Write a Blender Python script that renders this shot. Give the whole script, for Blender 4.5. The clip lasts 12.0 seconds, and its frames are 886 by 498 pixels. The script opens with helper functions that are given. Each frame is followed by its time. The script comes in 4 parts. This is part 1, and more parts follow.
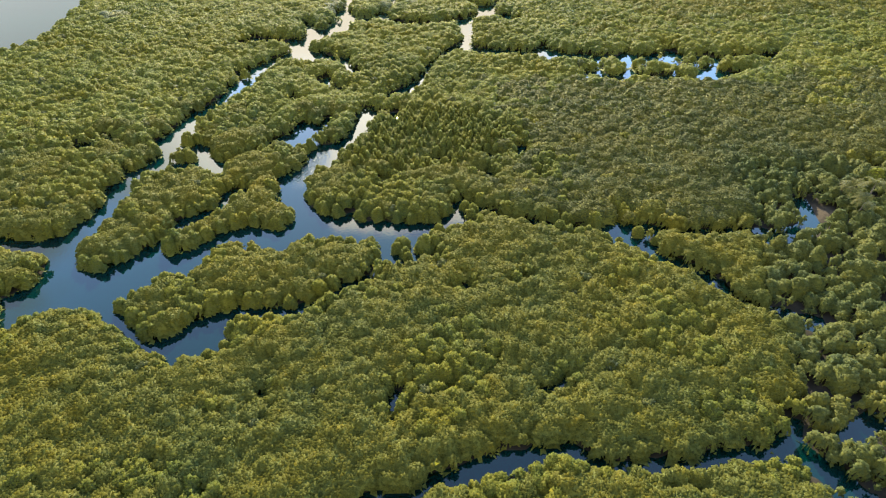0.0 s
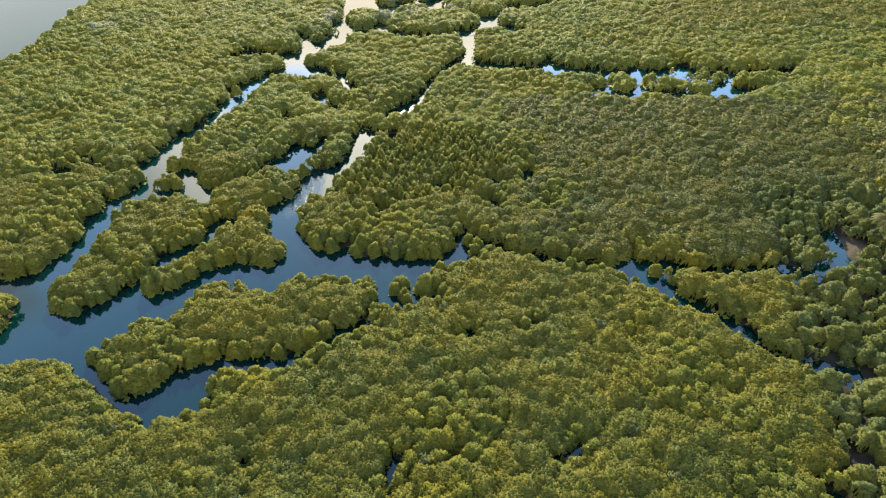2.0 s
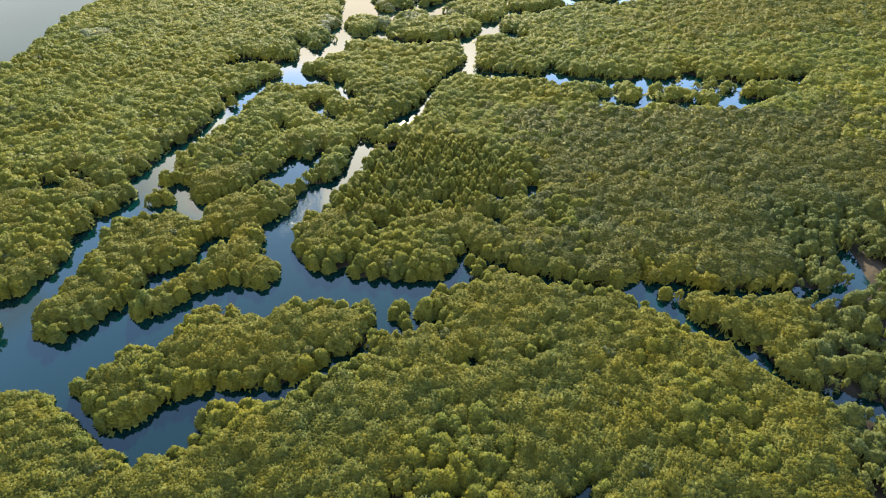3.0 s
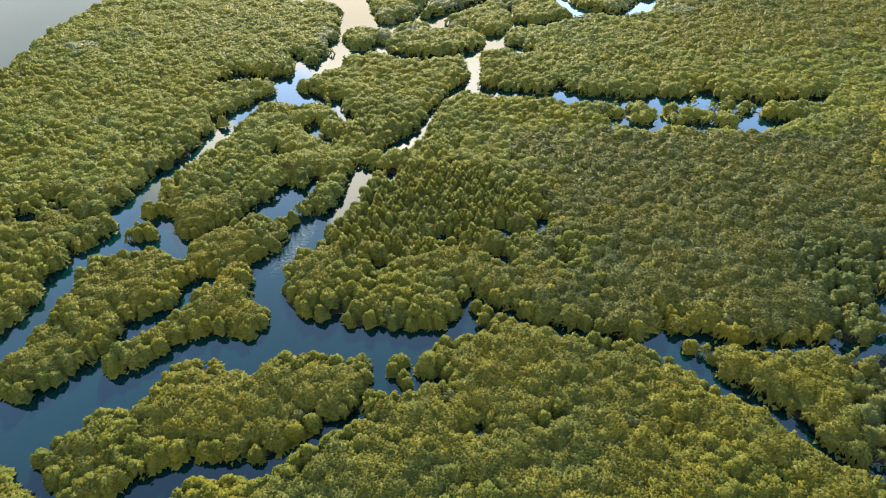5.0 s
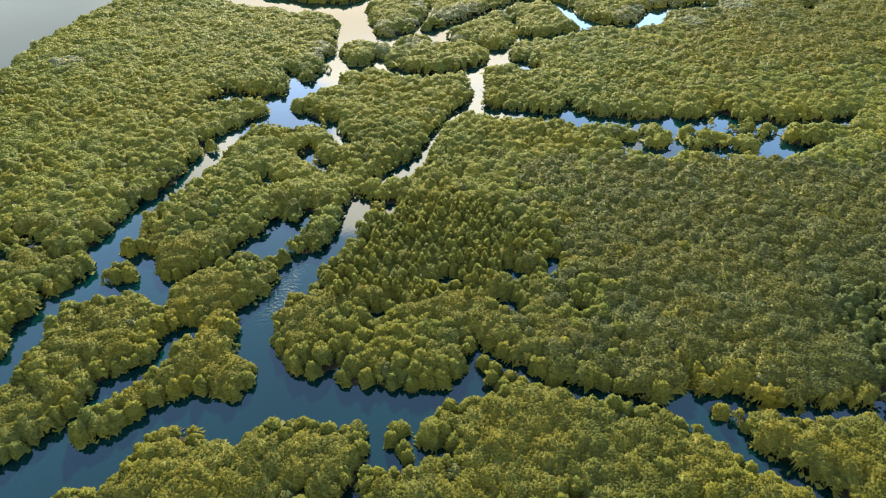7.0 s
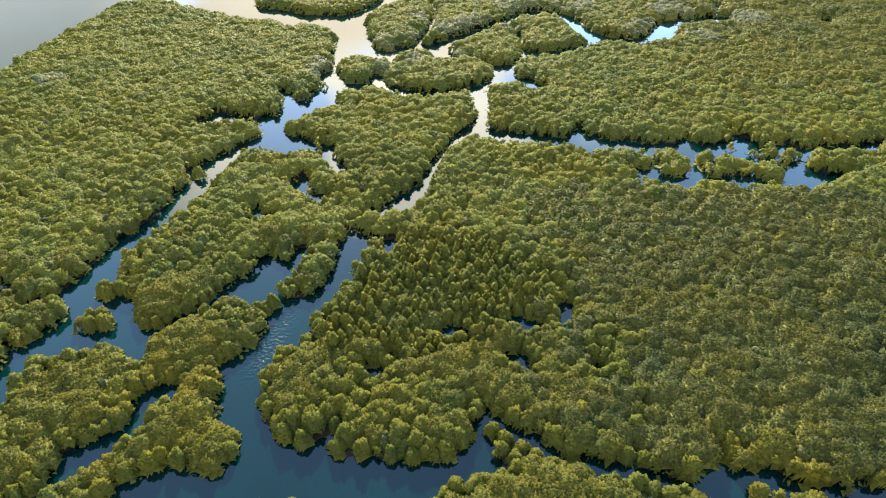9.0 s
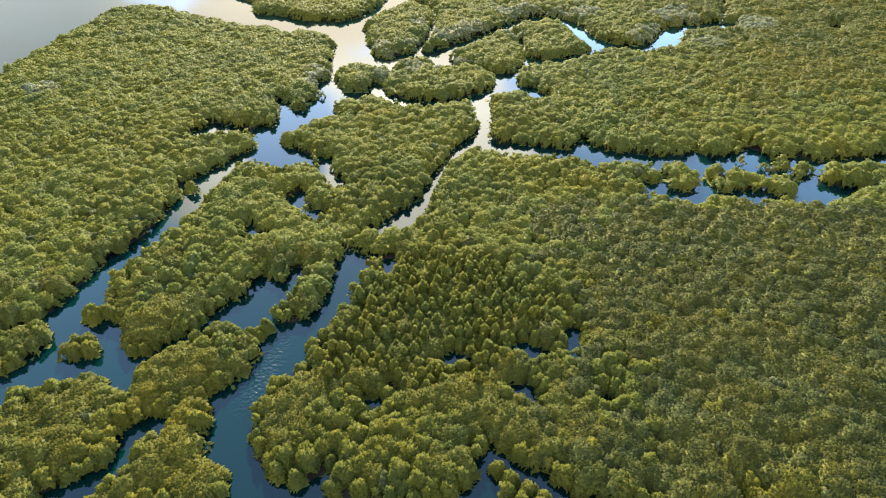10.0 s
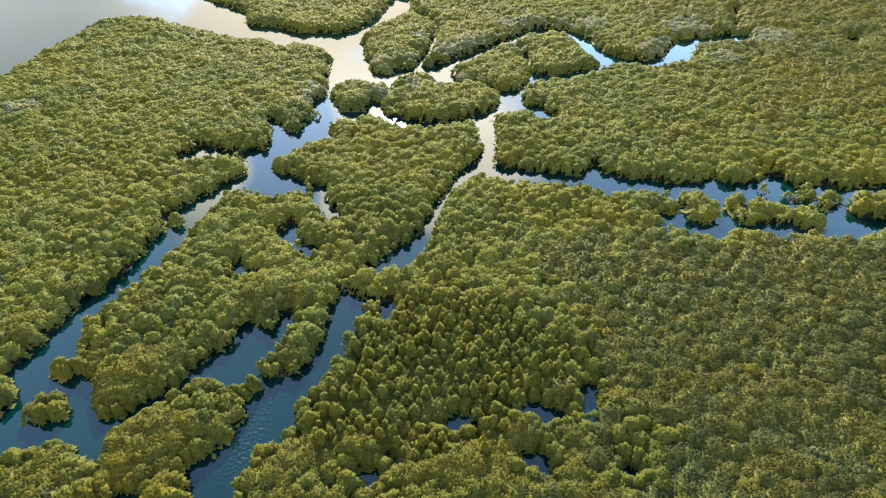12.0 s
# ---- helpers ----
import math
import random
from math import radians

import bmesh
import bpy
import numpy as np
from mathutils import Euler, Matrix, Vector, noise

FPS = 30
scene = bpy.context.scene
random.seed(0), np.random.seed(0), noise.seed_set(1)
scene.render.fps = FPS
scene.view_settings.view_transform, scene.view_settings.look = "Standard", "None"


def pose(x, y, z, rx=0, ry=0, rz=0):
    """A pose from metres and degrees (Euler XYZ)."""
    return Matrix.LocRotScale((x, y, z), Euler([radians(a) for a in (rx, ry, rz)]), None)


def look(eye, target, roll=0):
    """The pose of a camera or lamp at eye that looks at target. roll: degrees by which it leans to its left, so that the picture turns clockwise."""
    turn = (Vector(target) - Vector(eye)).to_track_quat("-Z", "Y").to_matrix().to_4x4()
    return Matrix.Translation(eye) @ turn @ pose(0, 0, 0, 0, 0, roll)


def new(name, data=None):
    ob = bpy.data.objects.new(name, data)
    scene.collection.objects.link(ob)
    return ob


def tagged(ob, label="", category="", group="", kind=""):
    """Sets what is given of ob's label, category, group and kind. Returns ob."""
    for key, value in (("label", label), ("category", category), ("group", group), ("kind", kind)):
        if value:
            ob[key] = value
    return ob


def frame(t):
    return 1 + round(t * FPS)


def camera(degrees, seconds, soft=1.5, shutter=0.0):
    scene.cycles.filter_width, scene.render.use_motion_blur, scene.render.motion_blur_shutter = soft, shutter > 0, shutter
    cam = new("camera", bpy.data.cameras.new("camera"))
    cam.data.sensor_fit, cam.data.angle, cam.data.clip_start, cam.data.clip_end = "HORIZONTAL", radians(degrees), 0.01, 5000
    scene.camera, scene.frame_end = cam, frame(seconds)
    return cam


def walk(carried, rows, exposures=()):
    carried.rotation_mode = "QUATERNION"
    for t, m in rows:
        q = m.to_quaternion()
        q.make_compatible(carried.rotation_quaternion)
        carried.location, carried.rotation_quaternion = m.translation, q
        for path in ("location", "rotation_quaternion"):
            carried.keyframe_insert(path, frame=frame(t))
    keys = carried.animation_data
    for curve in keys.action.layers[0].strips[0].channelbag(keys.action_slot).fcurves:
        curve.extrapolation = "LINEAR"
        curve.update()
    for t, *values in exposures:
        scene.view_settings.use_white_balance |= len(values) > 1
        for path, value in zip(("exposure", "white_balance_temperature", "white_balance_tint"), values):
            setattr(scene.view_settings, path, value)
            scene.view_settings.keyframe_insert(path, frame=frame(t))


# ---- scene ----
cam = camera(75.5, 12.0, soft=1.1)
METRES, EYE, TILT, LEAN, TURN = 79.04, 83.2, 0.0, 0.0, 0.0
ROWS = [
    (0.0, 0.0, 0.0, 0.0, -0.7, -40.57, 0.81),
    (0.5, -0.0005, 0.0382, 0.0005, -0.67, -40.57, 0.82),
    (1.0, -0.0014, 0.0771, 0.0008, -0.67, -40.55, 0.79),
    (1.5, -0.0021, 0.1172, 0.0014, -0.7, -40.54, 0.81),
    (2.0, -0.0027, 0.158, 0.0019, -0.7, -40.53, 0.83),
    (2.5, -0.0035, 0.1991, 0.0025, -0.69, -40.51, 0.83),
    (3.0, -0.0047, 0.2407, 0.0031, -0.7, -40.47, 0.84),
    (5.0, -0.01, 0.4101, 0.0055, -0.6, -40.39, 0.8),
    (5.5, -0.0112, 0.4528, 0.0061, -0.6, -40.36, 0.79),
    (6.0, -0.0129, 0.4957, 0.0067, -0.62, -40.34, 0.81),
    (6.5, -0.0146, 0.5386, 0.0073, -0.62, -40.32, 0.81),
    (7.0, -0.0166, 0.5812, 0.008, -0.62, -40.32, 0.82),
    (9.0, -0.0239, 0.7511, 0.0089, -0.6, -40.17, 0.79),
    (9.5, -0.0251, 0.7932, 0.0095, -0.6, -40.15, 0.79),
    (10.0, -0.0269, 0.8348, 0.0091, -0.63, -40.1, 0.81),
    (10.5, -0.0288, 0.8766, 0.0092, -0.62, -40.09, 0.82),
    (11.0, -0.0301, 0.9176, 0.0096, -0.66, -40.07, 0.83),
    (11.5, -0.0318, 0.9589, 0.0101, -0.68, -40.03, 0.8),
    (12.0, -0.0324, 0.9993, 0.0104, -0.66, -39.99, 0.83),
]
walk(cam, [(t, pose(0, 0, EYE, TILT, LEAN, TURN) @ pose(METRES * x, METRES * y, METRES * z, 90 + pitch, roll, yaw)) for t, x, y, z, yaw, pitch, roll in ROWS],
     exposures=[(0.0, 3.86, 6900, 3), (12.0, 3.86, 6900, 3)])

# ---- world and sun ----
SUN_WAY = Vector((-0.075, 0.885, 0.46))
SUN_RISE, SUN_TURN = math.asin(0.46), math.atan2(-0.075, 0.885)
world = bpy.data.worlds.new("sky")
scene.world = world
world.use_nodes = True
wn = world.node_tree.nodes
sky = wn.new("ShaderNodeTexSky")
sky.sky_type, sky.sun_disc = "NISHITA", False
sky.sun_elevation, sky.sun_rotation = SUN_RISE, SUN_TURN
sky.air_density, sky.dust_density, sky.ozone_density = 0.5, 0.05, 0.8
wl = world.node_tree.links


def sky_math(op, first, second, third=None):
    """One step of arithmetic in the sky's nodes."""
    n = wn.new("ShaderNodeMath")
    n.operation = op
    for socket, v in zip(n.inputs, (first, second, third)):
        if isinstance(v, (int, float)):
            socket.default_value = v
        elif v is not None:
            wl.new(v, socket)
    return n.outputs[0]


def sky_step(value, low, high, start=0.0, end=1.0):
    n = wn.new("ShaderNodeMapRange")
    n.interpolation_type = "SMOOTHSTEP"
    for socket, v in zip(("From Min", "From Max", "To Min", "To Max"), (low, high, start, end)):
        n.inputs[socket].default_value = v
    wl.new(value, n.inputs["Value"])
    return n.outputs["Result"]


def sky_mix(fac, first, second):
    n = wn.new("ShaderNodeMix")
    n.data_type = "RGBA"
    for socket, v in ((n.inputs[0], fac), (n.inputs[6], first), (n.inputs[7], second)):
        if isinstance(v, tuple):
            socket.default_value = (*v, 1)
        else:
            wl.new(v, socket)
    return n.outputs[2]


# broken cloud, thick low down towards the sun, thin to the east and overhead
wco, wmap, wxyz = wn.new("ShaderNodeTexCoord"), wn.new("ShaderNodeMapping"), wn.new("ShaderNodeSeparateXYZ")
wmap.inputs["Scale"].default_value, wmap.inputs["Location"].default_value = (1.0, 1.0, 1.9), (0.35, 0.0, 0.0)
wl.new(wco.outputs["Generated"], wmap.inputs["Vector"])
wl.new(wco.outputs["Generated"], wxyz.inputs["Vector"])
wnoise = wn.new("ShaderNodeTexNoise")
wnoise.inputs["Scale"].default_value, wnoise.inputs["Detail"].default_value, wnoise.inputs["Roughness"].default_value = 4.2, 5.0, 0.5
wl.new(wmap.outputs["Vector"], wnoise.inputs["Vector"])
toward = wn.new("ShaderNodeVectorMath")
toward.operation = "DOT_PRODUCT"
toward.inputs[1].default_value = SUN_WAY
wl.new(wco.outputs["Generated"], toward.inputs[0])
density = sky_math("MULTIPLY_ADD", wnoise.outputs["Fac"], 1.0, 0.2)
density = sky_math("ADD", density, sky_step(wxyz.outputs["X"], 0.05, 0.24, 0.0, -0.3))
density = sky_math("ADD", density, sky_step(wxyz.outputs["X"], -0.62, -0.3, -0.08, 0.0))
density = sky_math("ADD", density, sky_step(wxyz.outputs["Z"], 0.575, 0.675, 0.0, -0.6))
# unseen cloud added in the half facing the sun, to brighten shaded crown sides
density = sky_math("ADD", density, sky_step(wxyz.outputs["Y"], -0.3, 0.1, 0.55, 0.0))
# a blue rift to the west of the sun
rift = sky_step(sky_math("ABSOLUTE", sky_math("ADD", wxyz.outputs["X"], 0.265), 0.0), 0.015, 0.1, -0.42, 0.0)
density = sky_math("MULTIPLY_ADD", rift, sky_step(wxyz.outputs["Z"], 0.35, 0.44), density)
cover = sky_step(density, 0.44, 0.64)
halo = sky_step(toward.outputs["Value"], 0.88, 0.99)
bright = sky_mix(sky_step(wxyz.outputs["Z"], 0.3, 0.46), (2.45, 2.08, 1.72), (5.6, 5.2, 4.8))
# the added southern cloud is set brighter to strengthen its fill
cloud = sky_mix(halo, sky_mix(sky_step(wxyz.outputs["Y"], -0.2, 0.25), (1.75, 1.75, 1.72), (0.85, 0.9, 0.97)), bright)
wl.new(sky_mix(cover, sky.outputs["Color"], cloud), wn["Background"].inputs["Color"])
wn["Background"].inputs["Strength"].default_value = 0.15
sun = new("sun", bpy.data.lights.new("sun", "SUN"))
sun.data.energy, sun.data.angle, sun.data.color = 1.75, radians(0.6), (1.0, 0.86, 0.62)
sun.matrix_world = look(SUN_WAY * 200, (0, 0, 0))


# ---- materials ----
def material(name):
    m = bpy.data.materials.new(name)
    m.use_nodes = True
    t = m.node_tree
    return m, t.nodes, t.links, t.nodes["Principled BSDF"]


def noise_at(nodes, links, scale, detail=3.0, rough=0.55):
    co = nodes.new("ShaderNodeNewGeometry")
    n = nodes.new("ShaderNodeTexNoise")
    n.inputs["Scale"].default_value, n.inputs["Detail"].default_value, n.inputs["Roughness"].default_value = scale, detail, rough
    links.new(co.outputs["Position"], n.inputs["Vector"])
    return n.outputs["Fac"]


def ramp(nodes, links, fac, stops):
    r = nodes.new("ShaderNodeValToRGB")
    while len(r.color_ramp.elements) < len(stops):
        r.color_ramp.elements.new(0.5)
    for e, (at, c) in zip(r.color_ramp.elements, stops):
        e.position, e.color = at, (*c, 1)
    links.new(fac, r.inputs["Fac"])
    return r.outputs["Color"]


def mixed(nodes, links, mode, fac, a, b):
    m = nodes.new("ShaderNodeMix")
    m.data_type, m.blend_type = "RGBA", mode
    for socket, v in ((m.inputs[0], fac), (m.inputs[6], a), (m.inputs[7], b)):
        if isinstance(v, (int, float)):
            socket.default_value = v
        elif isinstance(v, tuple):
            socket.default_value = (*v, 1)
        else:
            links.new(v, socket)
    return m.outputs[2]


def leaf_material(name, dark, mid, light, shine=0.6):
    """Waxy leaves: colour drifts over stands of trees, from tree to tree, from tuft to tuft and within a tuft; light shines through them."""
    m, n, l, p = material(name)
    stand = noise_at(n, l, 0.03, 3.0)
    tree = noise_at(n, l, 0.19, 3.0, 0.6)
    base = ramp(n, l, stand, [(0.32, dark), (0.5, mid), (0.7, light)])
    own = ramp(n, l, tree, [(0.3, (0.8, 0.9, 1.12)), (0.5, (1, 1, 1)), (0.7, (1.16, 1.06, 0.82))])
    geo = n.new("ShaderNodeNewGeometry")
    tuft = ramp(n, l, geo.outputs["Random Per Island"], [(0.0, (0.76, 0.8, 0.84)), (0.55, (1, 1, 1)), (0.9, (1.14, 1.12, 1.0)), (1.0, (1.4, 1.22, 0.8))])
    blade = ramp(n, l, noise_at(n, l, 6.5, 2.0, 0.6), [(0.32, (0.66, 0.68, 0.72)), (0.5, (1, 1, 1)), (0.68, (1.3, 1.27, 1.16))])
    col = base
    for part_colour in (own, tuft, blade):
        col = mixed(n, l, "MULTIPLY", 1.0, col, part_colour)
    l.new(col, p.inputs["Base Color"])
    p.inputs["Roughness"].default_value, p.inputs["Specular IOR Level"].default_value = 0.62, 0.075
    tr = n.new("ShaderNodeBsdfTranslucent")
    l.new(mixed(n, l, "MULTIPLY", 1.0, col, (1.0, 1.05, 0.78)), tr.inputs["Color"])
    mix = n.new("ShaderNodeMixShader")
    mix.inputs["Fac"].default_value = shine
    l.new(p.outputs["BSDF"], mix.inputs[1])
    l.new(tr.outputs["BSDF"], mix.inputs[2])
    l.new(mix.outputs["Shader"], n["Material Output"].inputs["Surface"])
    return m


def plain_material(name, stops, scale, rough=0.9, bump=0.0):
    m, n, l, p = material(name)
    f = noise_at(n, l, scale, 6.0, 0.65)
    l.new(ramp(n, l, f, stops), p.inputs["Base Color"])
    p.inputs["Roughness"].default_value = rough
    if bump:
        b = n.new("ShaderNodeBump")
        b.inputs["Strength"].default_value, b.inputs["Distance"].default_value = 0.6, bump
        l.new(f, b.inputs["Height"])
        l.new(b.outputs["Normal"], p.inputs["Normal"])
    return m


LEAF = leaf_material("mangrove_leaf", (0.071, 0.081, 0.019), (0.089, 0.091, 0.018), (0.107, 0.100, 0.016))
LEAF_TUFT = leaf_material("tuft_leaf", (0.084, 0.102, 0.022), (0.106, 0.114, 0.021), (0.127, 0.124, 0.019))
LEAF_GREEN = leaf_material("green_leaf", (0.058, 0.077, 0.027), (0.080, 0.092, 0.030), (0.1, 0.104, 0.03))
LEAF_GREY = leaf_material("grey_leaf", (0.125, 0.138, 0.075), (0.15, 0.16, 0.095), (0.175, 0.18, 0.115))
# olive tone, darkened in the colour to imitate light falling off to the east
LEAF_OLIVE_DIM = leaf_material("dimmed_olive_leaf", (0.050, 0.061, 0.022), (0.061, 0.068, 0.022), (0.072, 0.075, 0.02))
LEAF_DARK = leaf_material("shrub_leaf", (0.046, 0.058, 0.024), (0.060, 0.069, 0.028), (0.076, 0.083, 0.035), 0.5)
# paler copy of the mangrove leaf; haze and sunward brightness put into its colour
LEAF_HAZED = leaf_material("hazed_leaf", (0.101, 0.119, 0.025), (0.120, 0.131, 0.026), (0.137, 0.140, 0.025))
LEAF_PALM = leaf_material("palm_leaf", (0.075, 0.08, 0.03), (0.09, 0.09, 0.034), (0.105, 0.1, 0.038))
TWIG = leaf_material("inner_leaf", (0.066, 0.078, 0.021), (0.082, 0.088, 0.02), (0.098, 0.097, 0.018), 0.4)
BARK = plain_material("mangrove_bark", [(0.35, (0.09, 0.075, 0.055)), (0.65, (0.17, 0.145, 0.11))], 6.0, 0.9, 0.02)


def mud_material():
    """Dark wet mud, dry and brown on the flat beside the marsh pool."""
    m, n, l, p = material("mud")
    f = noise_at(n, l, 0.35, 6.0, 0.65)
    wet = ramp(n, l, f, [(0.3, (0.008, 0.008, 0.007)), (0.55, (0.015, 0.013, 0.01)), (0.75, (0.026, 0.021, 0.015))])
    dry = ramp(n, l, noise_at(n, l, 0.9, 6.0, 0.7), [(0.35, (0.018, 0.0145, 0.0105)), (0.6, (0.038, 0.029, 0.02))])
    geo, away = n.new("ShaderNodeNewGeometry"), n.new("ShaderNodeVectorMath")
    away.operation = "DISTANCE"
    away.inputs[1].default_value = (*FLAT, 0)
    l.new(geo.outputs["Position"], away.inputs[0])
    near_flat = n.new("ShaderNodeMapRange")
    for socket, v in zip(("From Min", "From Max", "To Min", "To Max"), (2.4, 4.4, 1.0, 0.0)):
        near_flat.inputs[socket].default_value = v
    l.new(away.outputs["Value"], near_flat.inputs["Value"])
    l.new(mixed(n, l, "MIX", near_flat.outputs["Result"], wet, dry), p.inputs["Base Color"])
    p.inputs["Roughness"].default_value, p.inputs["Specular IOR Level"].default_value = 0.95, 0.1
    b = n.new("ShaderNodeBump")
    b.inputs["Strength"].default_value, b.inputs["Distance"].default_value = 0.6, 0.1
    l.new(f, b.inputs["Height"])
    l.new(b.outputs["Normal"], p.inputs["Normal"])
    return m


FLAT = (89.8, 107.4)
MUD = mud_material()


def water_material():
    m, n, l, p = material("water")
    deep = noise_at(n, l, 0.02, 2.0)
    l.new(ramp(n, l, deep, [(0.35, (0.0002, 0.0056, 0.0058)), (0.7, (0.0002, 0.0095, 0.0092))]), p.inputs["Base Color"])
    p.inputs["IOR"].default_value, p.inputs["Roughness"].default_value = 1.33, 0.03
    ripple = noise_at(n, l, 1.5, 1.5, 0.5)
    gust = ramp(n, l, noise_at(n, l, 0.045, 2.0), [(0.45, (0, 0, 0)), (0.7, (1, 1, 1))])
    geo, breeze, away = n.new("ShaderNodeNewGeometry"), n.new("ShaderNodeMapping"), n.new("ShaderNodeVectorMath")
    breeze.vector_type = "TEXTURE"
    breeze.inputs["Location"].default_value, breeze.inputs["Rotation"].default_value = (-35.2, 131.6, 0), (0, 0, radians(-105))
    breeze.inputs["Scale"].default_value = (8.6, 2.6, 1.0)
    l.new(geo.outputs["Position"], breeze.inputs["Vector"])
    away.operation = "LENGTH"
    l.new(breeze.outputs["Vector"], away.inputs[0])
    ruffled = n.new("ShaderNodeMapRange")
    for socket, v in zip(("From Min", "From Max", "To Min", "To Max"), (0.5, 1.4, 14.0, 0.3)):
        ruffled.inputs[socket].default_value = v
    l.new(away.outputs["Value"], ruffled.inputs["Value"])
    fine = n.new("ShaderNodeMapRange")
    for socket, v in zip(("From Min", "From Max", "To Min", "To Max"), (0.5, 1.4, 0.035, 0.03)):
        fine.inputs[socket].default_value = v
    l.new(away.outputs["Value"], fine.inputs["Value"])
    l.new(fine.outputs["Result"], p.inputs["Roughness"])
    calm = n.new("ShaderNodeMath")
    calm.operation = "MULTIPLY_ADD"
    l.new(gust, calm.inputs[0])
    calm.inputs[1].default_value, calm.inputs[2].default_value = 0.04, 0.045
    mul = n.new("ShaderNodeMath")
    l.new(calm.outputs[0], mul.inputs[0])
    l.new(ruffled.outputs["Result"], mul.inputs[1])
    b = n.new("ShaderNodeBump")
    b.inputs["Distance"].default_value = 0.25
    mul.operation = "MULTIPLY"
    l.new(mul.outputs[0], b.inputs["Strength"])
    l.new(ripple, b.inputs["Height"])
    l.new(b.outputs["Normal"], p.inputs["Normal"])
    return m


WATER = water_material()

